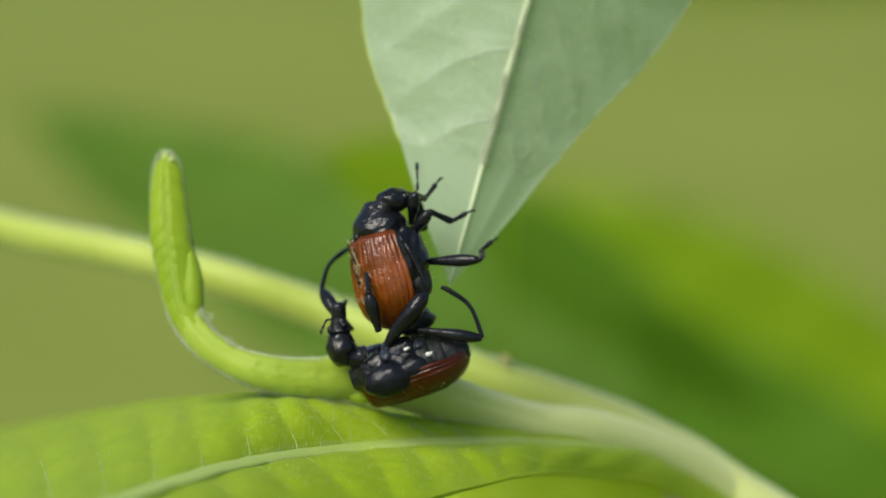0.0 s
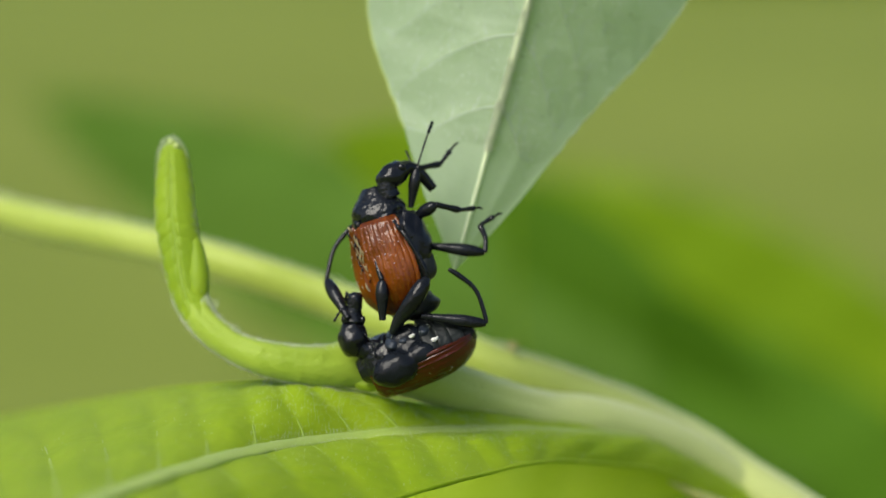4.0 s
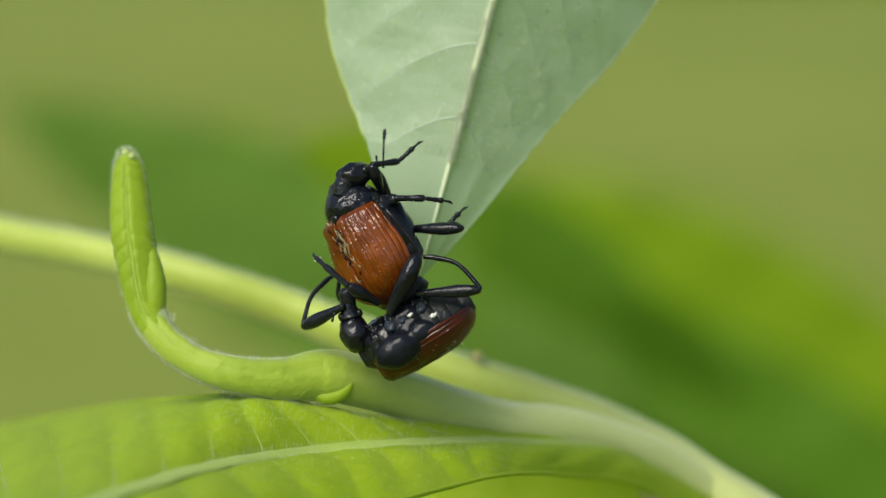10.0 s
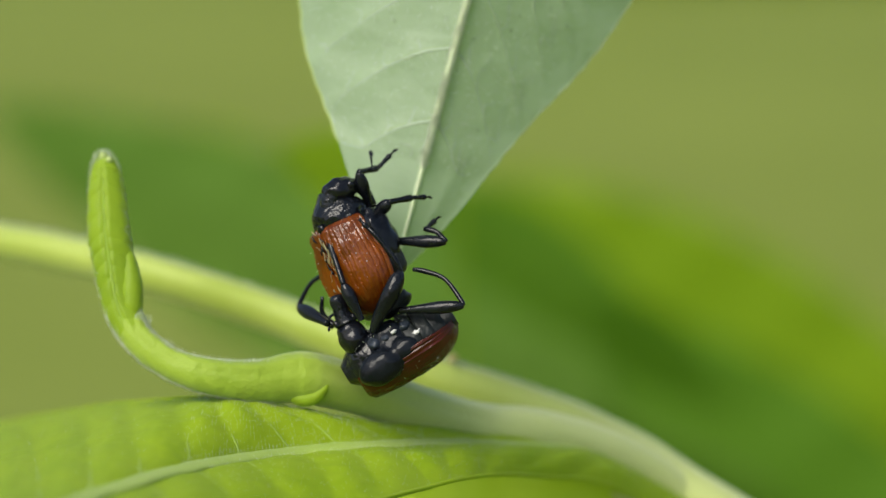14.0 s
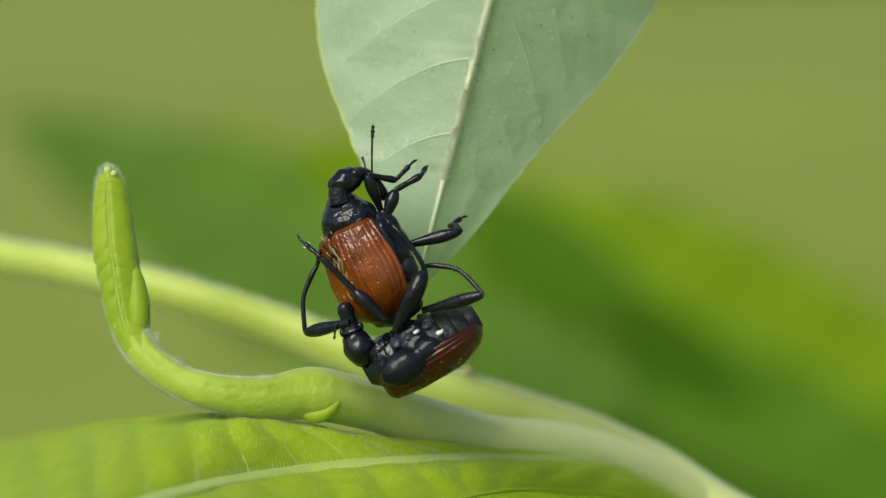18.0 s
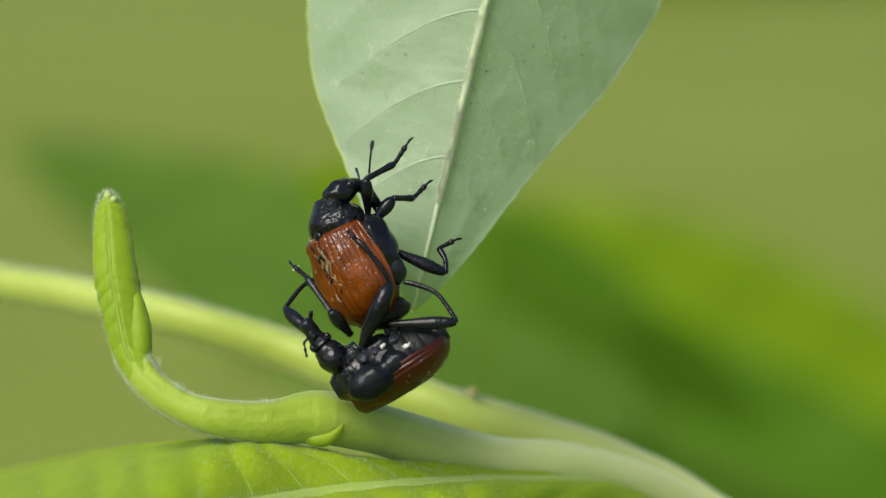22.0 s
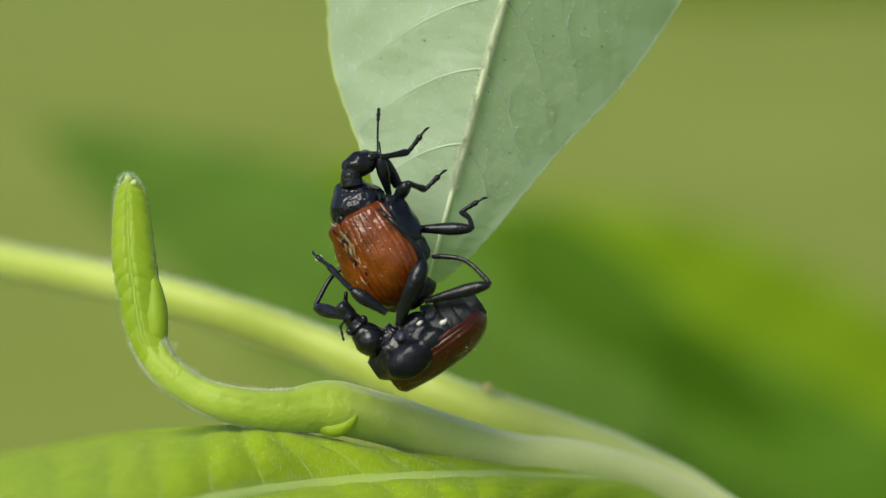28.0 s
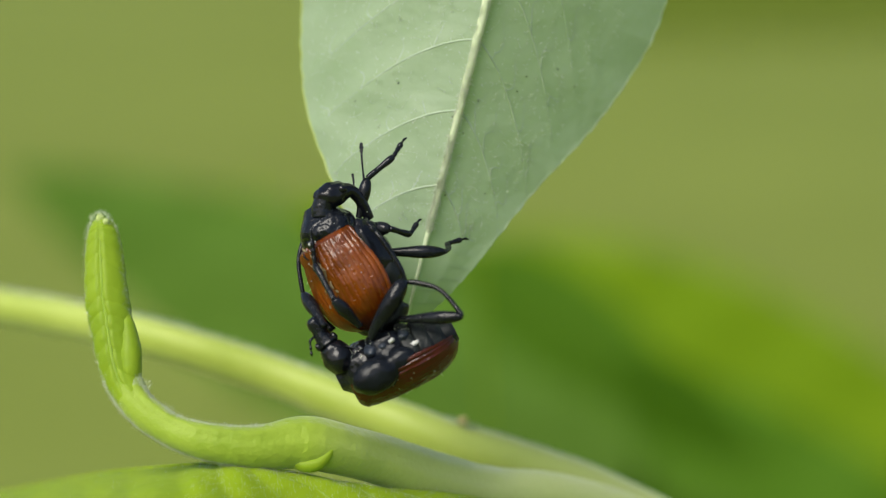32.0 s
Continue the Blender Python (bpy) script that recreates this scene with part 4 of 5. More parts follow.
UPPER_FULL, LOWER_FULL = full_path(UPPER_PATH, UPPER_HALVES, ROLLS), full_path(LOWER_PATH, LOWER_HALVES)


def body_pose(row, y):
    """Pose of a body: place, lean in the picture's plane, and for the upper beetle its roll about its own length."""
    x, z, deg, *roll = row
    m = Matrix.Translation(Vector((x, y, z)) * MM) @ Matrix.Rotation(radians(deg), 4, "Y")
    return m @ Matrix.Rotation(radians(roll[0]), 4, UPPER_AXIS) if roll else m


UPPER_Y, LOWER_Y = 0.0, -0.2
UPPER = beetle("beetle", "black leaf-rolling beetle with chestnut wing cases clinging to the leaf tip", (0.16, 0, 0.0), (-0.42, 0.0, 0.91),
               (-0.63, -0.73, -0.28), M_ELYTRA, body_pose(UPPER_FULL[9], UPPER_Y), wide=1.68, high=1.32, flank=(1.1, 0.42, 0.62), dirty=True, wrap=84, relief=0.95)
LOWER_B = beetle("beetle", "black and dark red beetle hanging belly up below the other", (0.28, 0, 0.27), (-0.89, 0.0, -0.45),
                 (0.42, 0.12, -0.9), M_ELYTRA_DARK, body_pose(LOWER_FULL[9], LOWER_Y), 1.5, 1.16, -0.25, (0.95, 0.5, 0.62), (1.36, 0.02), case=(4.08, 0.33), sink=0.2, relief=0.3, shoulder=0.70, edged=0.022, breast=((-0.55, -0.88, 0.55), (0.66, 0.30, 0.50)))
U_HEAD, L_HEAD = head(UPPER, 30, 1.0, 1.45), lower_head(LOWER_B)
U_ANT = part("antenna", antenna(1.65), M_LEG, UPPER)
part("antenna", tube([(0.5, 0.25, 0.2), (0.7, 0.5, 0.5), (0.6, 0.7, 0.9)], [0.03, 0.03, 0.05], 6), M_LEG, U_HEAD)
part("antenna", tube([(-0.1, -0.35, -0.4), (-0.5, -0.45, -0.75), (-0.95, -0.45, -0.85)], [0.03, 0.03, 0.06], 6), M_LEG, L_HEAD)
U_FRONT = leg(UPPER, (1.42, 1.2, 1.09), 0.23, slim=1.35)
U_MID = leg(UPPER, (1.16, 1.04, 1.07), 0.25, slim=1.35)
U_HIND = leg(UPPER, (2.13, 1.03, 1.04), 0.24, bow=-0.12, slim=1.15)
L_HIND = leg(LOWER_B, (2.34, 2.35), 0.24, bow=-0.16)
L_FRONT = leg(LOWER_B, (1.98, 2.39, 0.8), 0.25, bow=0.12)
L_MID = leg(LOWER_B, (1.43, 1.64, 1.26), 0.25, slim=1.3)
PAD = part("foot_pad", ball(ball(bmesh.new(), (0.72, -0.04, 0.08), (0.07, 0.05, 0.05), seg=8, rings=6), (0.76, 0.05, -0.09), (0.06, 0.05, 0.05), seg=8, rings=6), M_PALE, L_MID[0], "whitish foot pad")
L_MID = (*L_MID, PAD)
# legs that hold still on the lower beetle, clasped round the other one
clasp = part("leg", tube([(-1.1, -1.05, 0.75), (-0.9, -1.25, 1.2), (-0.43, -1.55, 1.94), (-0.12, -1.55, 2.5), (0.04, -1.45, 2.78)], [0.14, 0.22, 0.32, 0.28, 0.13], 18, count=32), M_LEG, LOWER_B)
part("tibia", tube([(0.05, -1.45, 2.76), (-0.06, -1.52, 3.1), (-0.29, -1.5, 3.51), (-0.74, -1.45, 4.15), (-0.98, -1.38, 4.42)], [0.09, 0.09, 0.09, 0.10, 0.07], 10, count=24), M_LEG, clasp)
part("foot", tube([(-0.96, -1.38, 4.40), (-1.08, -1.36, 4.52), (-1.16, -1.33, 4.62), (-1.25, -1.3, 4.75)], [0.06, 0.10, 0.05, 0.08], 10), M_LEG, clasp)
part("leg", tube([(-2.5, 0.5, 1.0), (-2.9, 0.6, 1.5), (-2.85, 0.5, 2.1)], [0.16, 0.1, 0.07], 10), M_LEG, LOWER_B)
for x, z, r in ((-0.38, 0.70, 0.09), (0.40, 0.60, 0.13)):
    part("wax_patch", ball(bmesh.new(), (x, -1.26, z), (r * 1.2, 0.05, r * 0.6), Matrix.Rotation(radians(-35), 3, "Y"), seg=14, rings=10, lump=0.7), M_PALE, LOWER_B, "small white waxy patch")


# ---- things that move ----
def aim(p, way):
    """Pose at p (mm) with x along way and y kept near the plan's depth axis."""
    x = Vector(way).normalized()
    y = Vector((0, 1, 0)) - x * x.y
    y = y.normalized() if y.length > 0.05 else Vector((0, 0, 1))
    z = x.cross(y)
    m = Matrix((x, y, z)).transposed().to_4x4()
    return Matrix.Translation(Vector(p) * MM) @ m


def reach(p, target, length, sign):
    """Way from p (mm) to the target's x, z with the given length, its rest going into the depth."""
    dx, dz = target[0] - p.x, target[1] - p.z
    r = max(math.hypot(dx, dz), 0.15 * length)
    return Vector((dx, sign * math.sqrt(max(0.0, length * length - r * r)), dz)).normalized()


def carried_along(rows, beats, path, t):
    """A joint's x, z at t: between two beats it goes with the body."""
    q = between(rows, t)
    if t in BEATS:
        return q
    b = between(beats, t)
    return q[0] + 0.85 * (path[t][0] - b[0]), q[1] + 0.85 * (path[t][1] - b[1])


def move_leg(pieces, lengths, hip, beats, path, y0, joints, signs, raised=None):
    """Keys a leg through its joints' places; raised: places of its own at some half seconds."""
    rows = [[] for _ in pieces]
    for t in TIMES:
        b = body_pose(path[t], y0)
        p = (b @ (Vector(hip) * MM)) / MM
        poses = []
        for k, (ln, joint, sg) in enumerate(zip(lengths, joints, signs)):
            spot = raised[t][k] if raised and t in raised else carried_along(joint, beats, path, t)
            way = reach(p, spot, ln, sg)
            poses.append(aim(p, way))
            p = p + way * ln
        if len(lengths) > len(joints):
            poses.append(aim(p, way))
        rows[0].append((t, b.inverted() @ poses[0]))
        for k in range(1, len(poses)):
            rows[k].append((t, poses[0].inverted() @ poses[k]))
    for k, ob in enumerate(pieces):
        if ob:
            walk(ob, rows[min(k, len(poses) - 1)])


def move_pointer(ob, beats, path, y0, depth, start, end, lean=0.0, length=0.0):
    def depth_of(p0, p1):
        """A thing of known length that looks shorter leans away."""
        return max(lean, math.sqrt(max(0.0, length ** 2 - (p1[0] - p0[0]) ** 2 - (p1[1] - p0[1]) ** 2)))

    rows = []
    for t in TIMES:
        b = body_pose(path[t], y0)
        p0, p1 = carried_along(start, beats, path, t), carried_along(end, beats, path, t)
        rows.append((t, b.inverted() @ aim(Vector((p0[0], depth, p0[1])), Vector((p1[0] - p0[0], depth_of(p0, p1), p1[1] - p0[1])))))
    walk(ob, rows)


L_HEAD_FROM = [(-4.79, -3.21), (-4.7, -3.48), (-4.59, -3.29), (-4.68, -3.33), (-4.76, -3.4), (-3.74, -3.27), (-3.88, -2.8), (-3.54, -2.47), (-3.14, -2.73), (-2.58, -3.59), (-2.5, -3.11), (-2.6, -2.93), (-2.41, -2.56), (-2.1, -2.77), (-2.56, -2.63), (-3.4, -2.43), (-3.25, -2.73), (-3.36, -2.62), (-3.62, -2.2), (-2.56, -2.5), (-2.62, -2.35), (-2.3, -2), (-2.9, -1.95), (-3.07, -1.9), (-2.88, -1.83), (-3.33, -1.46), (-3.08, -1.33)]
L_HEAD_TO = [(-4.9, -2.15), (-4.7, -2.36), (-4.6, -2.27), (-4.64, -2.11), (-4.69, -2.3), (-4.15, -2.07), (-4.19, -1.8), (-3.94, -1.37), (-3.4, -1.63), (-3.08, -2.7), (-3, -2.11), (-3.3, -1.73), (-2.7, -1.57), (-2.78, -1.77), (-2.94, -1.64), (-3.73, -1.53), (-3.93, -1.93), (-3.74, -1.82), (-4.28, -1.39), (-3.22, -1.61), (-2.91, -1.49), (-3.06, -1.33), (-3.59, -1.18), (-3.56, -1.02), (-3.48, -0.47), (-3.72, -0.58), (-3.65, -0.54)]


def motions():
    base = LEAF.matrix_world.copy()
    sway = [
        (0, -0.04, 0.17),
        (0.5, -0.02, 0.22),
        (1, -0.05, 0.26),
        (1.5, -0.03, 0.22),
        (2, -0.03, 0.19),
        (2.5, -0.04, 0.2),
        (4.5, -0.14, 0.12),
        (5, -0.14, 0.09),
        (5.5, -0.09, 0.03),
        (6, -0.05, 0),
        (6.5, -0.09, 0.03),
        (7, -0.04, 0.04),
        (7.5, -0.07, 0.04),
        (8, -0.09, 0.06),
        (8.5, -0.02, 0.1),
        (9, 0.03, 0.04),
        (9.5, 0.02, 0),
        (10, -0.07, 0.02),
        (10.5, -0.13, 0.02),
        (11, -0.01, -0.03),
        (11.5, -0.01, 0),
        (12, -0.06, 0.01),
        (12.5, -0.11, 0.02),
        (13, -0.15, 0.03),
        (13.5, -0.15, 0.02),
        (15.5, -0.16, -0.05),
        (16, 0.08, -0.08),
        (16.5, 0.16, -0.04),
        (17, 0.16, -0.02),
        (17.5, 0.15, -0.04),
        (18, 0.21, -0.1),
        (18.5, 0.27, -0.15),
        (19, 0.2, -0.13),
        (19.5, 0.19, -0.15),
        (20, 0.11, -0.16),
        (20.5, 0.04, -0.16),
        (21, 0.06, -0.2),
        (21.5, 0.04, -0.23),
        (22, -0.02, -0.18),
        (22.5, 0.23, -0.25),
        (23, 0.33, -0.25),
        (23.5, 0.09, -0.15),
        (24, -0.05, -0.08),
        (24.5, -0.19, -0.06),
        (25, -0.13, -0.06),
        (25.5, -0.22, -0.06),
        (27.5, -0.12, 0.05),
        (28, -0.25, 0.03),
        (28.5, -0.33, -0.04),
        (29, -0.36, -0.08),
        (29.5, -0.34, -0.09),
        (30, -0.27, -0.13),
        (30.5, -0.24, -0.16),
        (31, -0.2, -0.16),
        (31.5, -0.17, -0.19),
        (32, -0.12, -0.25),
    ]
    walk(LEAF, [(t, SITE @ Matrix.Translation(Vector((x, 0, z)) * MM) @ SITE.inverted() @ base) for t, x, z in sway])
    hinge, along, across = LEAF_AXES
    rows = [[] for _ in LEAF_TIP]
    for t, bend in ((0, 1), (1, 1), (2, 1.5), (5, 3), (7, 4.5), (9, 6), (12, 8), (16, 10), (20, 12), (23, 14), (25.5, 16), (28, 18), (32, 20)):
        m = Matrix.Translation(hinge * MM)
        for i, (piece, e0) in enumerate(LEAF_TIP):
            if i:
                m = m @ Matrix.Translation(-along * ((e0 - LEAF_TIP[i - 1][1]) * MM))
            m = m @ Matrix.Rotation(radians(bend * min(0.95, 0.03 + 0.12 * i)), 4, across)
            rows[i].append((t, m.copy()))
    for (piece, _), path in zip(LEAF_TIP, rows):
        walk(piece, path)
    walk(UPPER, [(t, SITE @ body_pose(r, UPPER_Y)) for t, r in UPPER_FULL.items()])
    walk(LOWER_B, [(t, SITE @ body_pose(r, LOWER_Y)) for t, r in LOWER_FULL.items()])
    h = (0.45, 2.18)
    move_leg(U_FRONT, (1.42, 1.2, 1.09), (h[0], 0.1, h[1]), UPPER_PATH, UPPER_FULL, UPPER_Y, (
        [(-2.14, 2.01), (-2.57, 2.43), (-2.41, 2.36), (-2.37, 2.54), (-2.29, 2.73), (-2.33, 2.66), (-2.67, 2.82), (-2.55, 2.82), (-2.47, 2.89), (-2.3, 2.58), (-2.32, 2.88), (-2.42, 2.94), (-1.53, 2.69), (-1.89, 2.96), (-2.09, 3.07), (-2.1, 3.26), (-1.98, 3.47), (-2.06, 3.47), (-2.12, 3.68), (-1.47, 3.39), (-1.81, 3.61), (-1.9, 3.95), (-2.39, 4.1), (-2.52, 4.36), (-2.52, 4.23), (-2.14, 4.6), (-1.83, 4.71)],
        [(-1.79, 1.87), (-1.85, 2.02), (-1.86, 1.81), (-1.46, 3.05), (-1.22, 2.98), (-1.26, 3.03), (-1.41, 3.06), (-1.35, 3.02), (-1.53, 3.04), (-1.2, 3.02), (-1.49, 3.03), (-1.54, 3.08), (-1.13, 2.92), (-1.2, 3.05), (-1.11, 2.9), (-1.31, 3.24), (-0.93, 4.05), (-1.15, 4.47), (-1.13, 4.2), (-0.48, 4.05), (-1.03, 4.19), (-0.98, 4.18), (-1.41, 4.34), (-1.44, 4.33), (-2.04, 5.21), (-1.07, 5.38), (-0.94, 5.38)],
        [(-1.22, 2.68), (-1.31, 2.88), (-1.15, 2.83), (-0.85, 3.86), (-0.67, 3.73), (-0.6, 3.78), (-0.82, 3.79), (-0.61, 3.82), (-0.74, 3.78), (-0.57, 3.74), (-0.69, 3.79), (-0.82, 3.78), (-0.53, 3.63), (-0.5, 3.73), (-0.41, 3.64), (-0.81, 3.53), (-0.28, 4.93), (-0.5, 5.05), (-0.51, 5.12), (0.02, 4.91), (-0.53, 5.06), (-0.46, 5.1), (-0.71, 5.27), (-0.76, 5.06), (-1.49, 6), (-0.67, 6.2), (-0.54, 6.1)]), (-1, 1, 1))
    h = (0.61, 1.8)
    move_leg(U_MID, (1.16, 1.04, 1.07), (h[0], -0.1, h[1]), UPPER_PATH, UPPER_FULL, UPPER_Y, (
        [(-1.62, 1.4), (-1.65, 1.41), (-1.55, 1.3), (-1.76, 1.09), (-1.6, 1.41), (-1.56, 1.52), (-1.91, 1.66), (-1.55, 1.76), (-1.64, 1.71), (-1.3, 1.59), (-1.12, 1.75), (-1.34, 1.87), (-0.39, 1.59), (-0.66, 1.76), (-1.11, 2.56), (-1.32, 2.95), (-1.2, 2.67), (-0.98, 2.85), (-1.12, 3.12), (-0.7, 2.79), (-1.17, 2.94), (-1.33, 2.99), (-1.41, 3.22), (-1.14, 3.2), (-1.24, 3.06), (-1.07, 3.03), (-1.07, 2.84)],
        [(-0.81, 1.06), (-0.94, 1.17), (-0.74, 1.06), (-0.85, 0.93), (-0.59, 1.61), (-0.55, 1.67), (-0.8, 1.77), (-0.35, 1.62), (-0.44, 1.71), (-0.5, 1.75), (-0.02, 1.55), (-0.48, 2.01), (0.31, 1.78), (0.03, 1.94), (-0.22, 3.04), (-0.43, 2.99), (-0.31, 2.92), (-0.43, 2.88), (-0.53, 3.01), (0.07, 2.87), (-0.4, 2.94), (-0.56, 2.99), (-0.82, 3.03), (-0.75, 3), (-0.65, 2.83), (-0.48, 2.87), (-0.39, 2.64)],
        [(-0.03, 1.51), (0.04, 1.62), (0.22, 1.55), (-0.14, 0.83), (0.42, 1.84), (0.55, 1.83), (0.26, 1.63), (0.51, 1.58), (0.35, 1.59), (0.59, 1.4), (0.58, 1.2), (0.26, 1.97), (0.91, 1.97), (0.82, 2.03), (-0.02, 3.43), (0.31, 3.7), (0.25, 3.58), (0.31, 3.61), (0.11, 3.67), (0.63, 3.44), (0.18, 3.71), (0.17, 3.57), (-0.12, 3.75), (-0.22, 3.59), (-0.17, 3.46), (-0.09, 3.42), (-0.05, 3.22)]), (-1, 1, 1))
    h = (1.22, 0.94)
    move_leg(U_HIND, (2.13, 1.03, 1.04), (h[0], 0.0, h[1]), UPPER_PATH, UPPER_FULL, UPPER_Y, (
        [(0.18, -0.32), (0.25, -0.52), (0.35, -0.73), (0.23, -0.45), (0.1, -0.82), (0.36, -0.54), (0.2, 0.67), (0.51, 0.76), (0.71, 0.65), (0.8, 0.4), (0.98, 0.5), (0.78, 0.52), (1.35, 0.02), (1.16, 1.14), (1.13, 1.06), (0.81, 0.84), (0.84, 0.47), (0.84, 0.35), (0.57, 0.33), (1.18, 0.04), (1.04, 0.82), (0.88, 1.74), (0.8, 1.66), (0.69, 1.44), (0.62, 2.29), (0.78, 1.95), (0.87, 2.03)],
        [(0.22, -0.01), (-0.22, 0.29), (-0.12, 0.28), (-0.08, 0.52), (-0.09, 0.29), (0.06, 0.26), (0, 0.83), (0.45, 1.02), (0.15, 0.75), (0.2, 1), (0.28, 0.8), (0.22, 0.87), (0.3, 0.69), (0.81, 1.34), (0.74, 1.26), (0.62, 1.33), (0.65, 1.16), (0.6, 1.24), (0.3, 1.22), (0.91, 1.11), (0.66, 1.3), (0.82, 2.13), (0.41, 2.25), (0.33, 2.13), (0.62, 2.68), (0.49, 2.34), (0.88, 2.33)],
        [(0.83, 0.5), (0.69, 0.91), (0.69, 0.73), (0.67, 1.03), (0.82, 0.89), (0.66, 0.97), (0.9, 1.43), (1.01, 1.42), (0.85, 1.45), (0.99, 1.3), (0.88, 1.4), (0.72, 1.37), (0.8, 1.12), (1.8, 1.63), (1.33, 1.65), (1.31, 1.62), (1.41, 1.45), (1.36, 1.52), (1.09, 1.59), (1.69, 1.38), (1.33, 1.49), (1.65, 2.51), (1.29, 2.8), (1.21, 2.23), (1.5, 2.97), (1.53, 2.93), (1.62, 2.55)]), (-1, 1, 1))
    h = (-0.12, 1.42)
    move_leg(L_HIND, (2.34, 2.35), (h[0], -1.1, h[1]), LOWER_PATH, LOWER_FULL, LOWER_Y, (
        [(0.34, -3.13), (0.29, -3.11), (0.35, -3.17), (0.17, -3.01), (0.23, -2.88), (0.63, -2.55), (0.82, -2.07), (1.01, -1.47), (1.34, -1.48), (1.7, -1.39), (1.65, -1.84), (1.31, -1.8), (1.77, -2.1), (1.93, -1.08), (1.85, -1.12), (1.31, -1.34), (1.25, -1.51), (1.26, -1.43), (0.87, -1.34), (1.89, -1.24), (1.71, -0.82), (1.74, -0.53), (1.43, -0.25), (1.28, -0.12), (1.47, 0.04), (1.36, -0.01), (1.39, -0.22)],
        [(-1.3, -1.15), (-1.34, -1.03), (-1.44, -0.84), (-1.45, -0.89), (-1.31, -1.21), (-1.14, -1.05), (-1.09, -0.78), (-0.69, -0.37), (-0.65, -0.34), (-0.4, -0.7), (-0.31, -0.61), (-0.49, -0.63), (0.09, -0.7), (-0.1, -0.13), (-0.07, -0.11), (-0.49, 0.08), (-0.55, -0.1), (-0.45, -0.12), (-0.91, 0.08), (0.11, -0.04), (-0.21, 0.34), (-0.08, 0.49), (-0.56, 0.68), (-0.54, 0.95), (-0.45, 1.11), (-0.49, 1.07), (-0.51, 0.98)]), (-1, 1))
    h = (-2.69, 1.17)
    move_leg(L_FRONT, (1.98, 2.39, 0.8), (h[0], -0.9, h[1]), LOWER_PATH, LOWER_FULL, LOWER_Y, (
        [(-5.51, -1.48), (-5.62, -1.75), (-5.51, -1.76), (-5.7, -1.51), (-5.79, -1.58), (-5.56, -2.38), (-5.63, -2.4), (-5.24, -1.97), (-4.93, -2.82), (-4.28, -4.09), (-4.46, -2.62), (-4.76, -1.82), (-3.7, -2.45), (-4.17, -2.25), (-4.33, -2.41), (-5.2, -2.09), (-4.95, -1.42), (-4.85, -1.21), (-5.11, -0.74), (-4.22, -1.4), (-4.26, -1.29), (-4.17, -1.04), (-4.66, -1.08), (-4.84, -1.03), (-4.59, -0.57), (-4.3, 0.5), (-4.13, 0.63)],
        [(-4.63, 0.05), (-4.71, 0.19), (-4.5, 0.38), (-4.69, 0.52), (-4.63, 0.53), (-4.46, -0.76), (-4.49, -0.8), (-3.64, -0.53), (-3.93, -1.03), (-3.58, -1.7), (-3.01, -0.92), (-3.1, -0.73), (-3.18, -0.67), (-4.23, 1.01), (-3.9, -0.06), (-4.33, 0.15), (-3.31, 0.14), (-3.21, 0.14), (-3.45, 0.44), (-2.89, 0.12), (-3.39, -0.14), (-2.87, 0.59), (-3.1, 0.68), (-3.97, 0.93), (-4.07, 1.19), (-4.4, 2.06), (-3.9, 2.98)]), (1, 1), {6.5: [(-6.05, -2.62), (-5.94, -0.65)], 15.5: [(-4.19, -2.26), (-3.71, -1.34)]})
    h = (-1.47, 1.19)
    move_leg(L_MID, (1.43, 1.64, 1.26), (h[0], -1.2, h[1]), LOWER_PATH, LOWER_FULL, LOWER_Y, (
        [(-3.74, -1.57), (-3.58, -1.54), (-3.48, -1.35), (-3.68, -1.3), (-3.8, -2), (-3.45, -2.17), (-3.09, -1.59), (-3.04, -1.17), (-3.24, -1.33), (-3.09, -2), (-2.21, -1.21), (-2.5, -1.03), (-3.19, -1.07), (-2.18, -0.79), (-2.83, -0.66), (-3.17, -0.85), (-3.63, -1.34), (-3.24, -1.24), (-3.39, -0.83), (-2.72, -0.75), (-2.04, -1.2), (-2.68, -0.37), (-3.39, -0.39), (-2.98, -0.14), (-2.99, 0.22), (-3.13, 0.2), (-2.96, 0.42)],
        [(-3.89, -0.45), (-3.99, -0.22), (-3.89, 0.07), (-4.18, -0.09), (-4.44, -0.78), (-4.12, -1.06), (-4.1, -0.59), (-3.64, -0.07), (-4.13, -0.63), (-3.39, -1.4), (-3.11, -0.22), (-3.19, -0.02), (-3.47, 0.72), (-3.15, 0.01), (-3.8, 0.34), (-4.22, 0.74), (-4.69, 0.16), (-4.2, -0.14), (-4.23, 0.37), (-3.48, 0.04), (-3.2, -0.04), (-3.54, 0.4), (-4.18, 0.39), (-3.87, 0.84), (-3.78, 0.9), (-4.01, 1.67), (-3.63, 1.61)],
        [(-4.06, 0.36), (-4.2, 0.8), (-4.09, 0.99), (-4.39, 0.72), (-4.47, 0.02), (-3.92, 0.18), (-4.94, -0.04), (-4.6, 0.23), (-4.59, -0.27), (-3.68, -1.1), (-3.67, 0.28), (-3.73, 0.48), (-2.76, 2.4), (-3.7, 0.61), (-4.54, 0.94), (-4.79, 1.64), (-5.57, 1.02), (-4.93, 0.92), (-4.87, 0.88), (-4.24, 0.54), (-4.16, 0.54), (-4.02, 0.98), (-4.8, 0.83), (-4.17, 1.42), (-4.37, 1.29), (-4.14, 3.63), (-3.9, 3.66)]), (-1, 1, 1), {15.5: [(-4.35, -0.92), (-4.51, 1.24), (-4.30, 2.26)]})
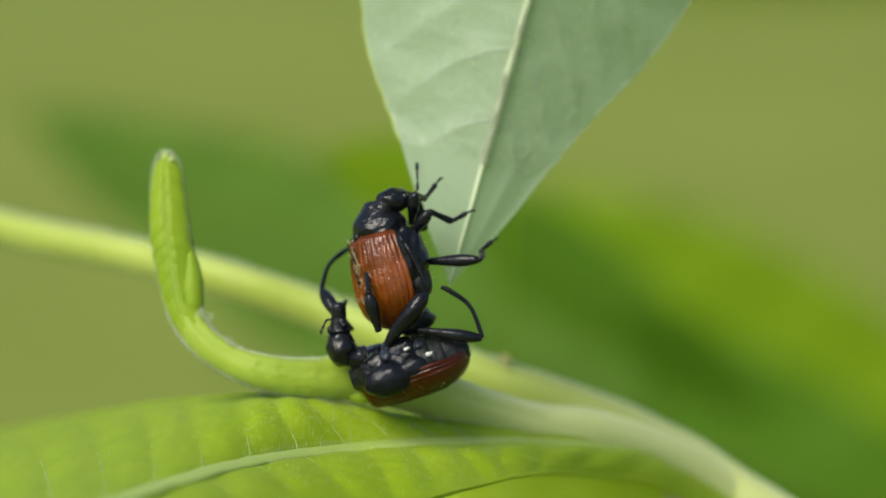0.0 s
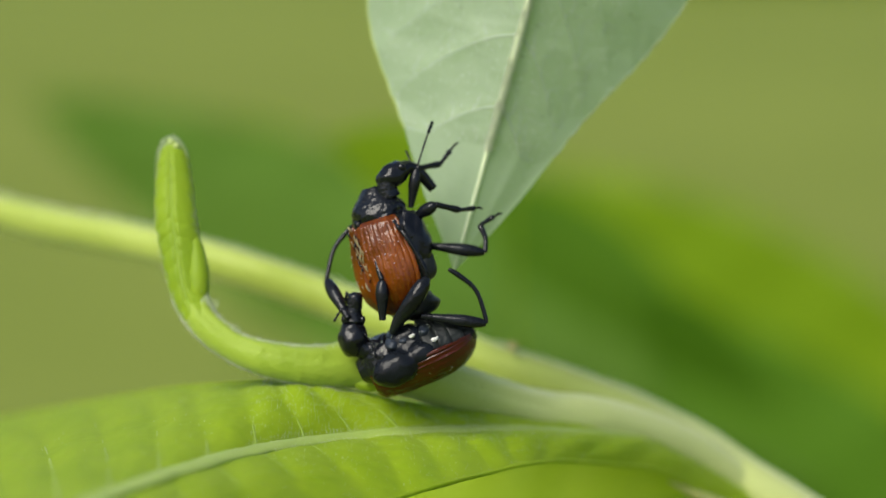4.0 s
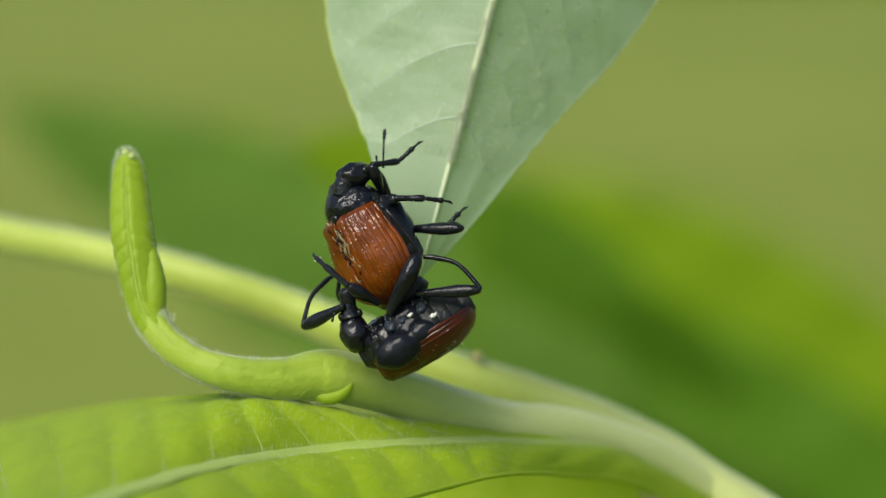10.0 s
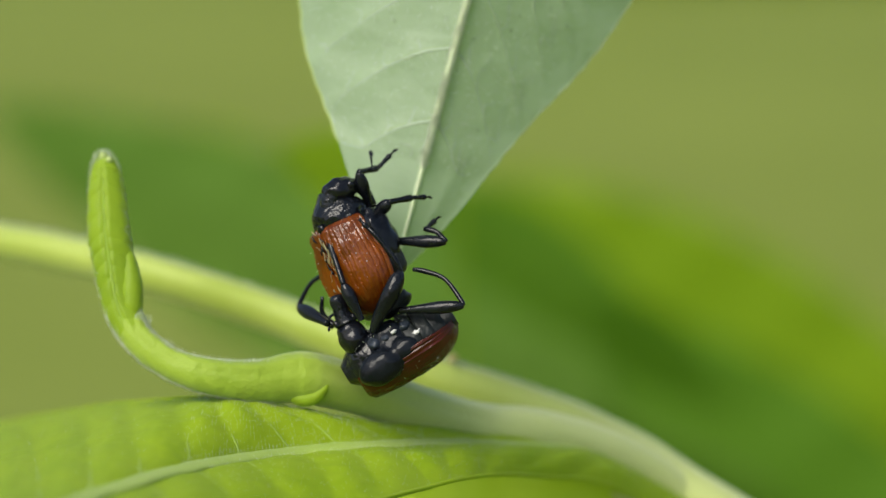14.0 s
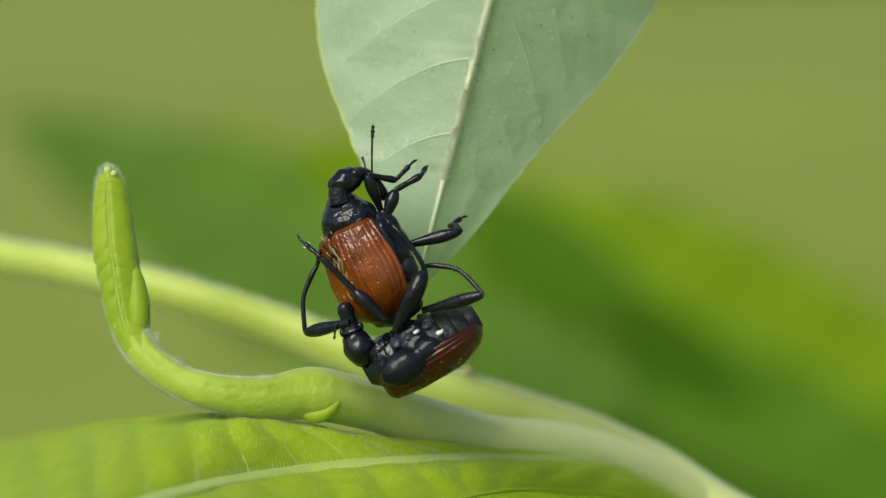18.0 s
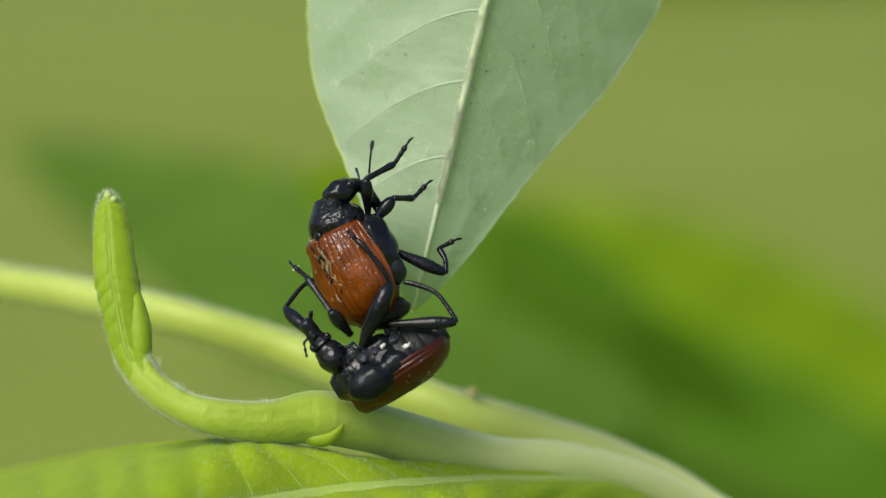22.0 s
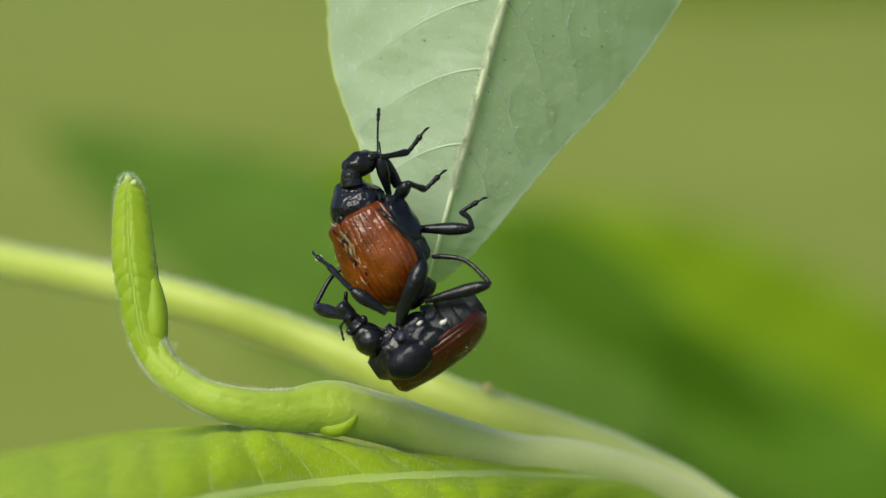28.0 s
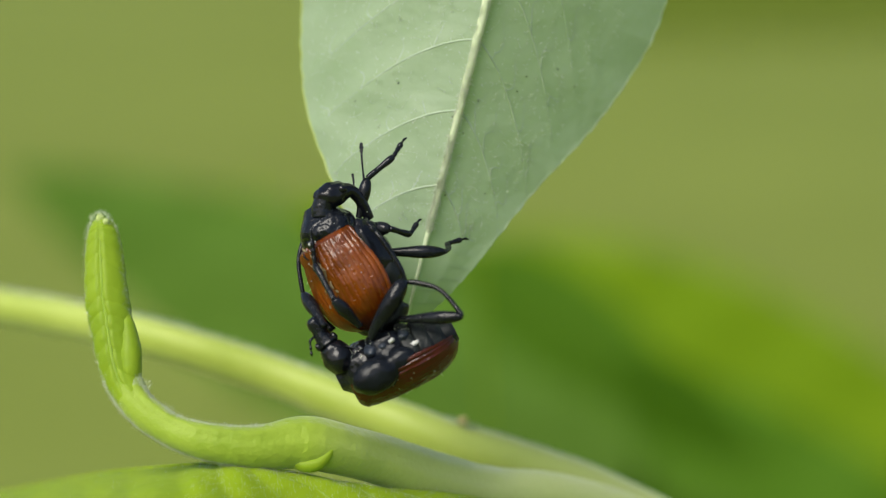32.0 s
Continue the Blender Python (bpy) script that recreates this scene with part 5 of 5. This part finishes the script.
    move_pointer(U_HEAD, UPPER_PATH, UPPER_FULL, UPPER_Y, -0.35, [(-2.85, 1.8), (-3.18, 1.92), (-2.98, 2.21), (-3.28, 2.24), (-3.2, 2.23), (-3.27, 2.26), (-3.41, 2.51), (-3.24, 2.62), (-3.03, 2.55), (-3.09, 1.99), (-2.92, 2.18), (-2.99, 2.28), (-2.17, 2.1), (-2.63, 2.57), (-2.78, 2.88), (-2.89, 3.08), (-2.87, 2.99), (-2.75, 3.09), (-2.98, 3.27), (-2.35, 3.02), (-2.71, 3.04), (-2.67, 3.18), (-3.01, 3.9), (-3.2, 3.87), (-3.11, 3.94), (-2.93, 3.92), (-3.01, 4.04)], [(-1.83, 1.3), (-2.36, 1.51), (-1.96, 2.11), (-2.06, 2.34), (-2.1, 2.02), (-2.16, 2.36), (-2.21, 2.12), (-2.15, 2.22), (-1.94, 2.15), (-2.2, 1.59), (-1.92, 1.89), (-1.98, 1.98), (-1.18, 1.89), (-1.54, 2.56), (-1.6, 2.77), (-1.71, 3.06), (-1.89, 2.58), (-1.77, 2.87), (-2, 3.15), (-1.39, 2.61), (-1.75, 2.84), (-1.71, 3.18), (-2.03, 3.71), (-2.22, 3.78), (-2.22, 3.74), (-2.05, 3.82), (-1.84, 3.73)], 0.3)
    move_pointer(L_HEAD, LOWER_PATH, LOWER_FULL, LOWER_Y, -0.7, L_HEAD_FROM, L_HEAD_TO, 0.0)
    move_pointer(U_ANT, UPPER_PATH, UPPER_FULL, UPPER_Y, -0.2, [(-2.04, 2.31), (-2.47, 2.63), (-2.37, 2.62), (-2.27, 2.74), (-2.15, 2.83), (-1.91, 2.87), (-2.01, 3.02), (-2.21, 3.02), (-2.07, 2.95), (-1.96, 2.78), (-1.83, 3.19), (-1.74, 3.18), (-1.47, 2.69), (-1.73, 3.25), (-1.93, 3.26), (-1.96, 3.45), (-1.98, 3.47), (-1.85, 3.95), (-2.01, 4.03), (-1.46, 3.58), (-1.94, 4), (-1.9, 4.14), (-2.47, 4.29), (-2.42, 4.36), (-2.23, 4.43), (-2.24, 4.7), (-1.97, 4.71)], [(-2.1, 3.23), (-2.77, 3.65), (-1.72, 4.25), (-1.83, 4.22), (-2.08, 4.14), (-1.73, 4.17), (-1.78, 4.22), (-2.19, 4.26), (-2.03, 4.24), (-1.96, 3.78), (-1.89, 3.78), (-1.78, 3.94), (-1.72, 3.19), (-1.72, 4.34), (-1.87, 4.88), (-2.16, 4.99), (-2.06, 4.91), (-1.99, 4.94), (-1.9, 5.1), (-1.38, 4.94), (-2, 4.96), (-1.96, 5.2), (-2.43, 6.01), (-2.52, 5.83), (-2.29, 6), (-2.63, 5.88), (-2.07, 5.93)], 0.2, 1.6)


motions()
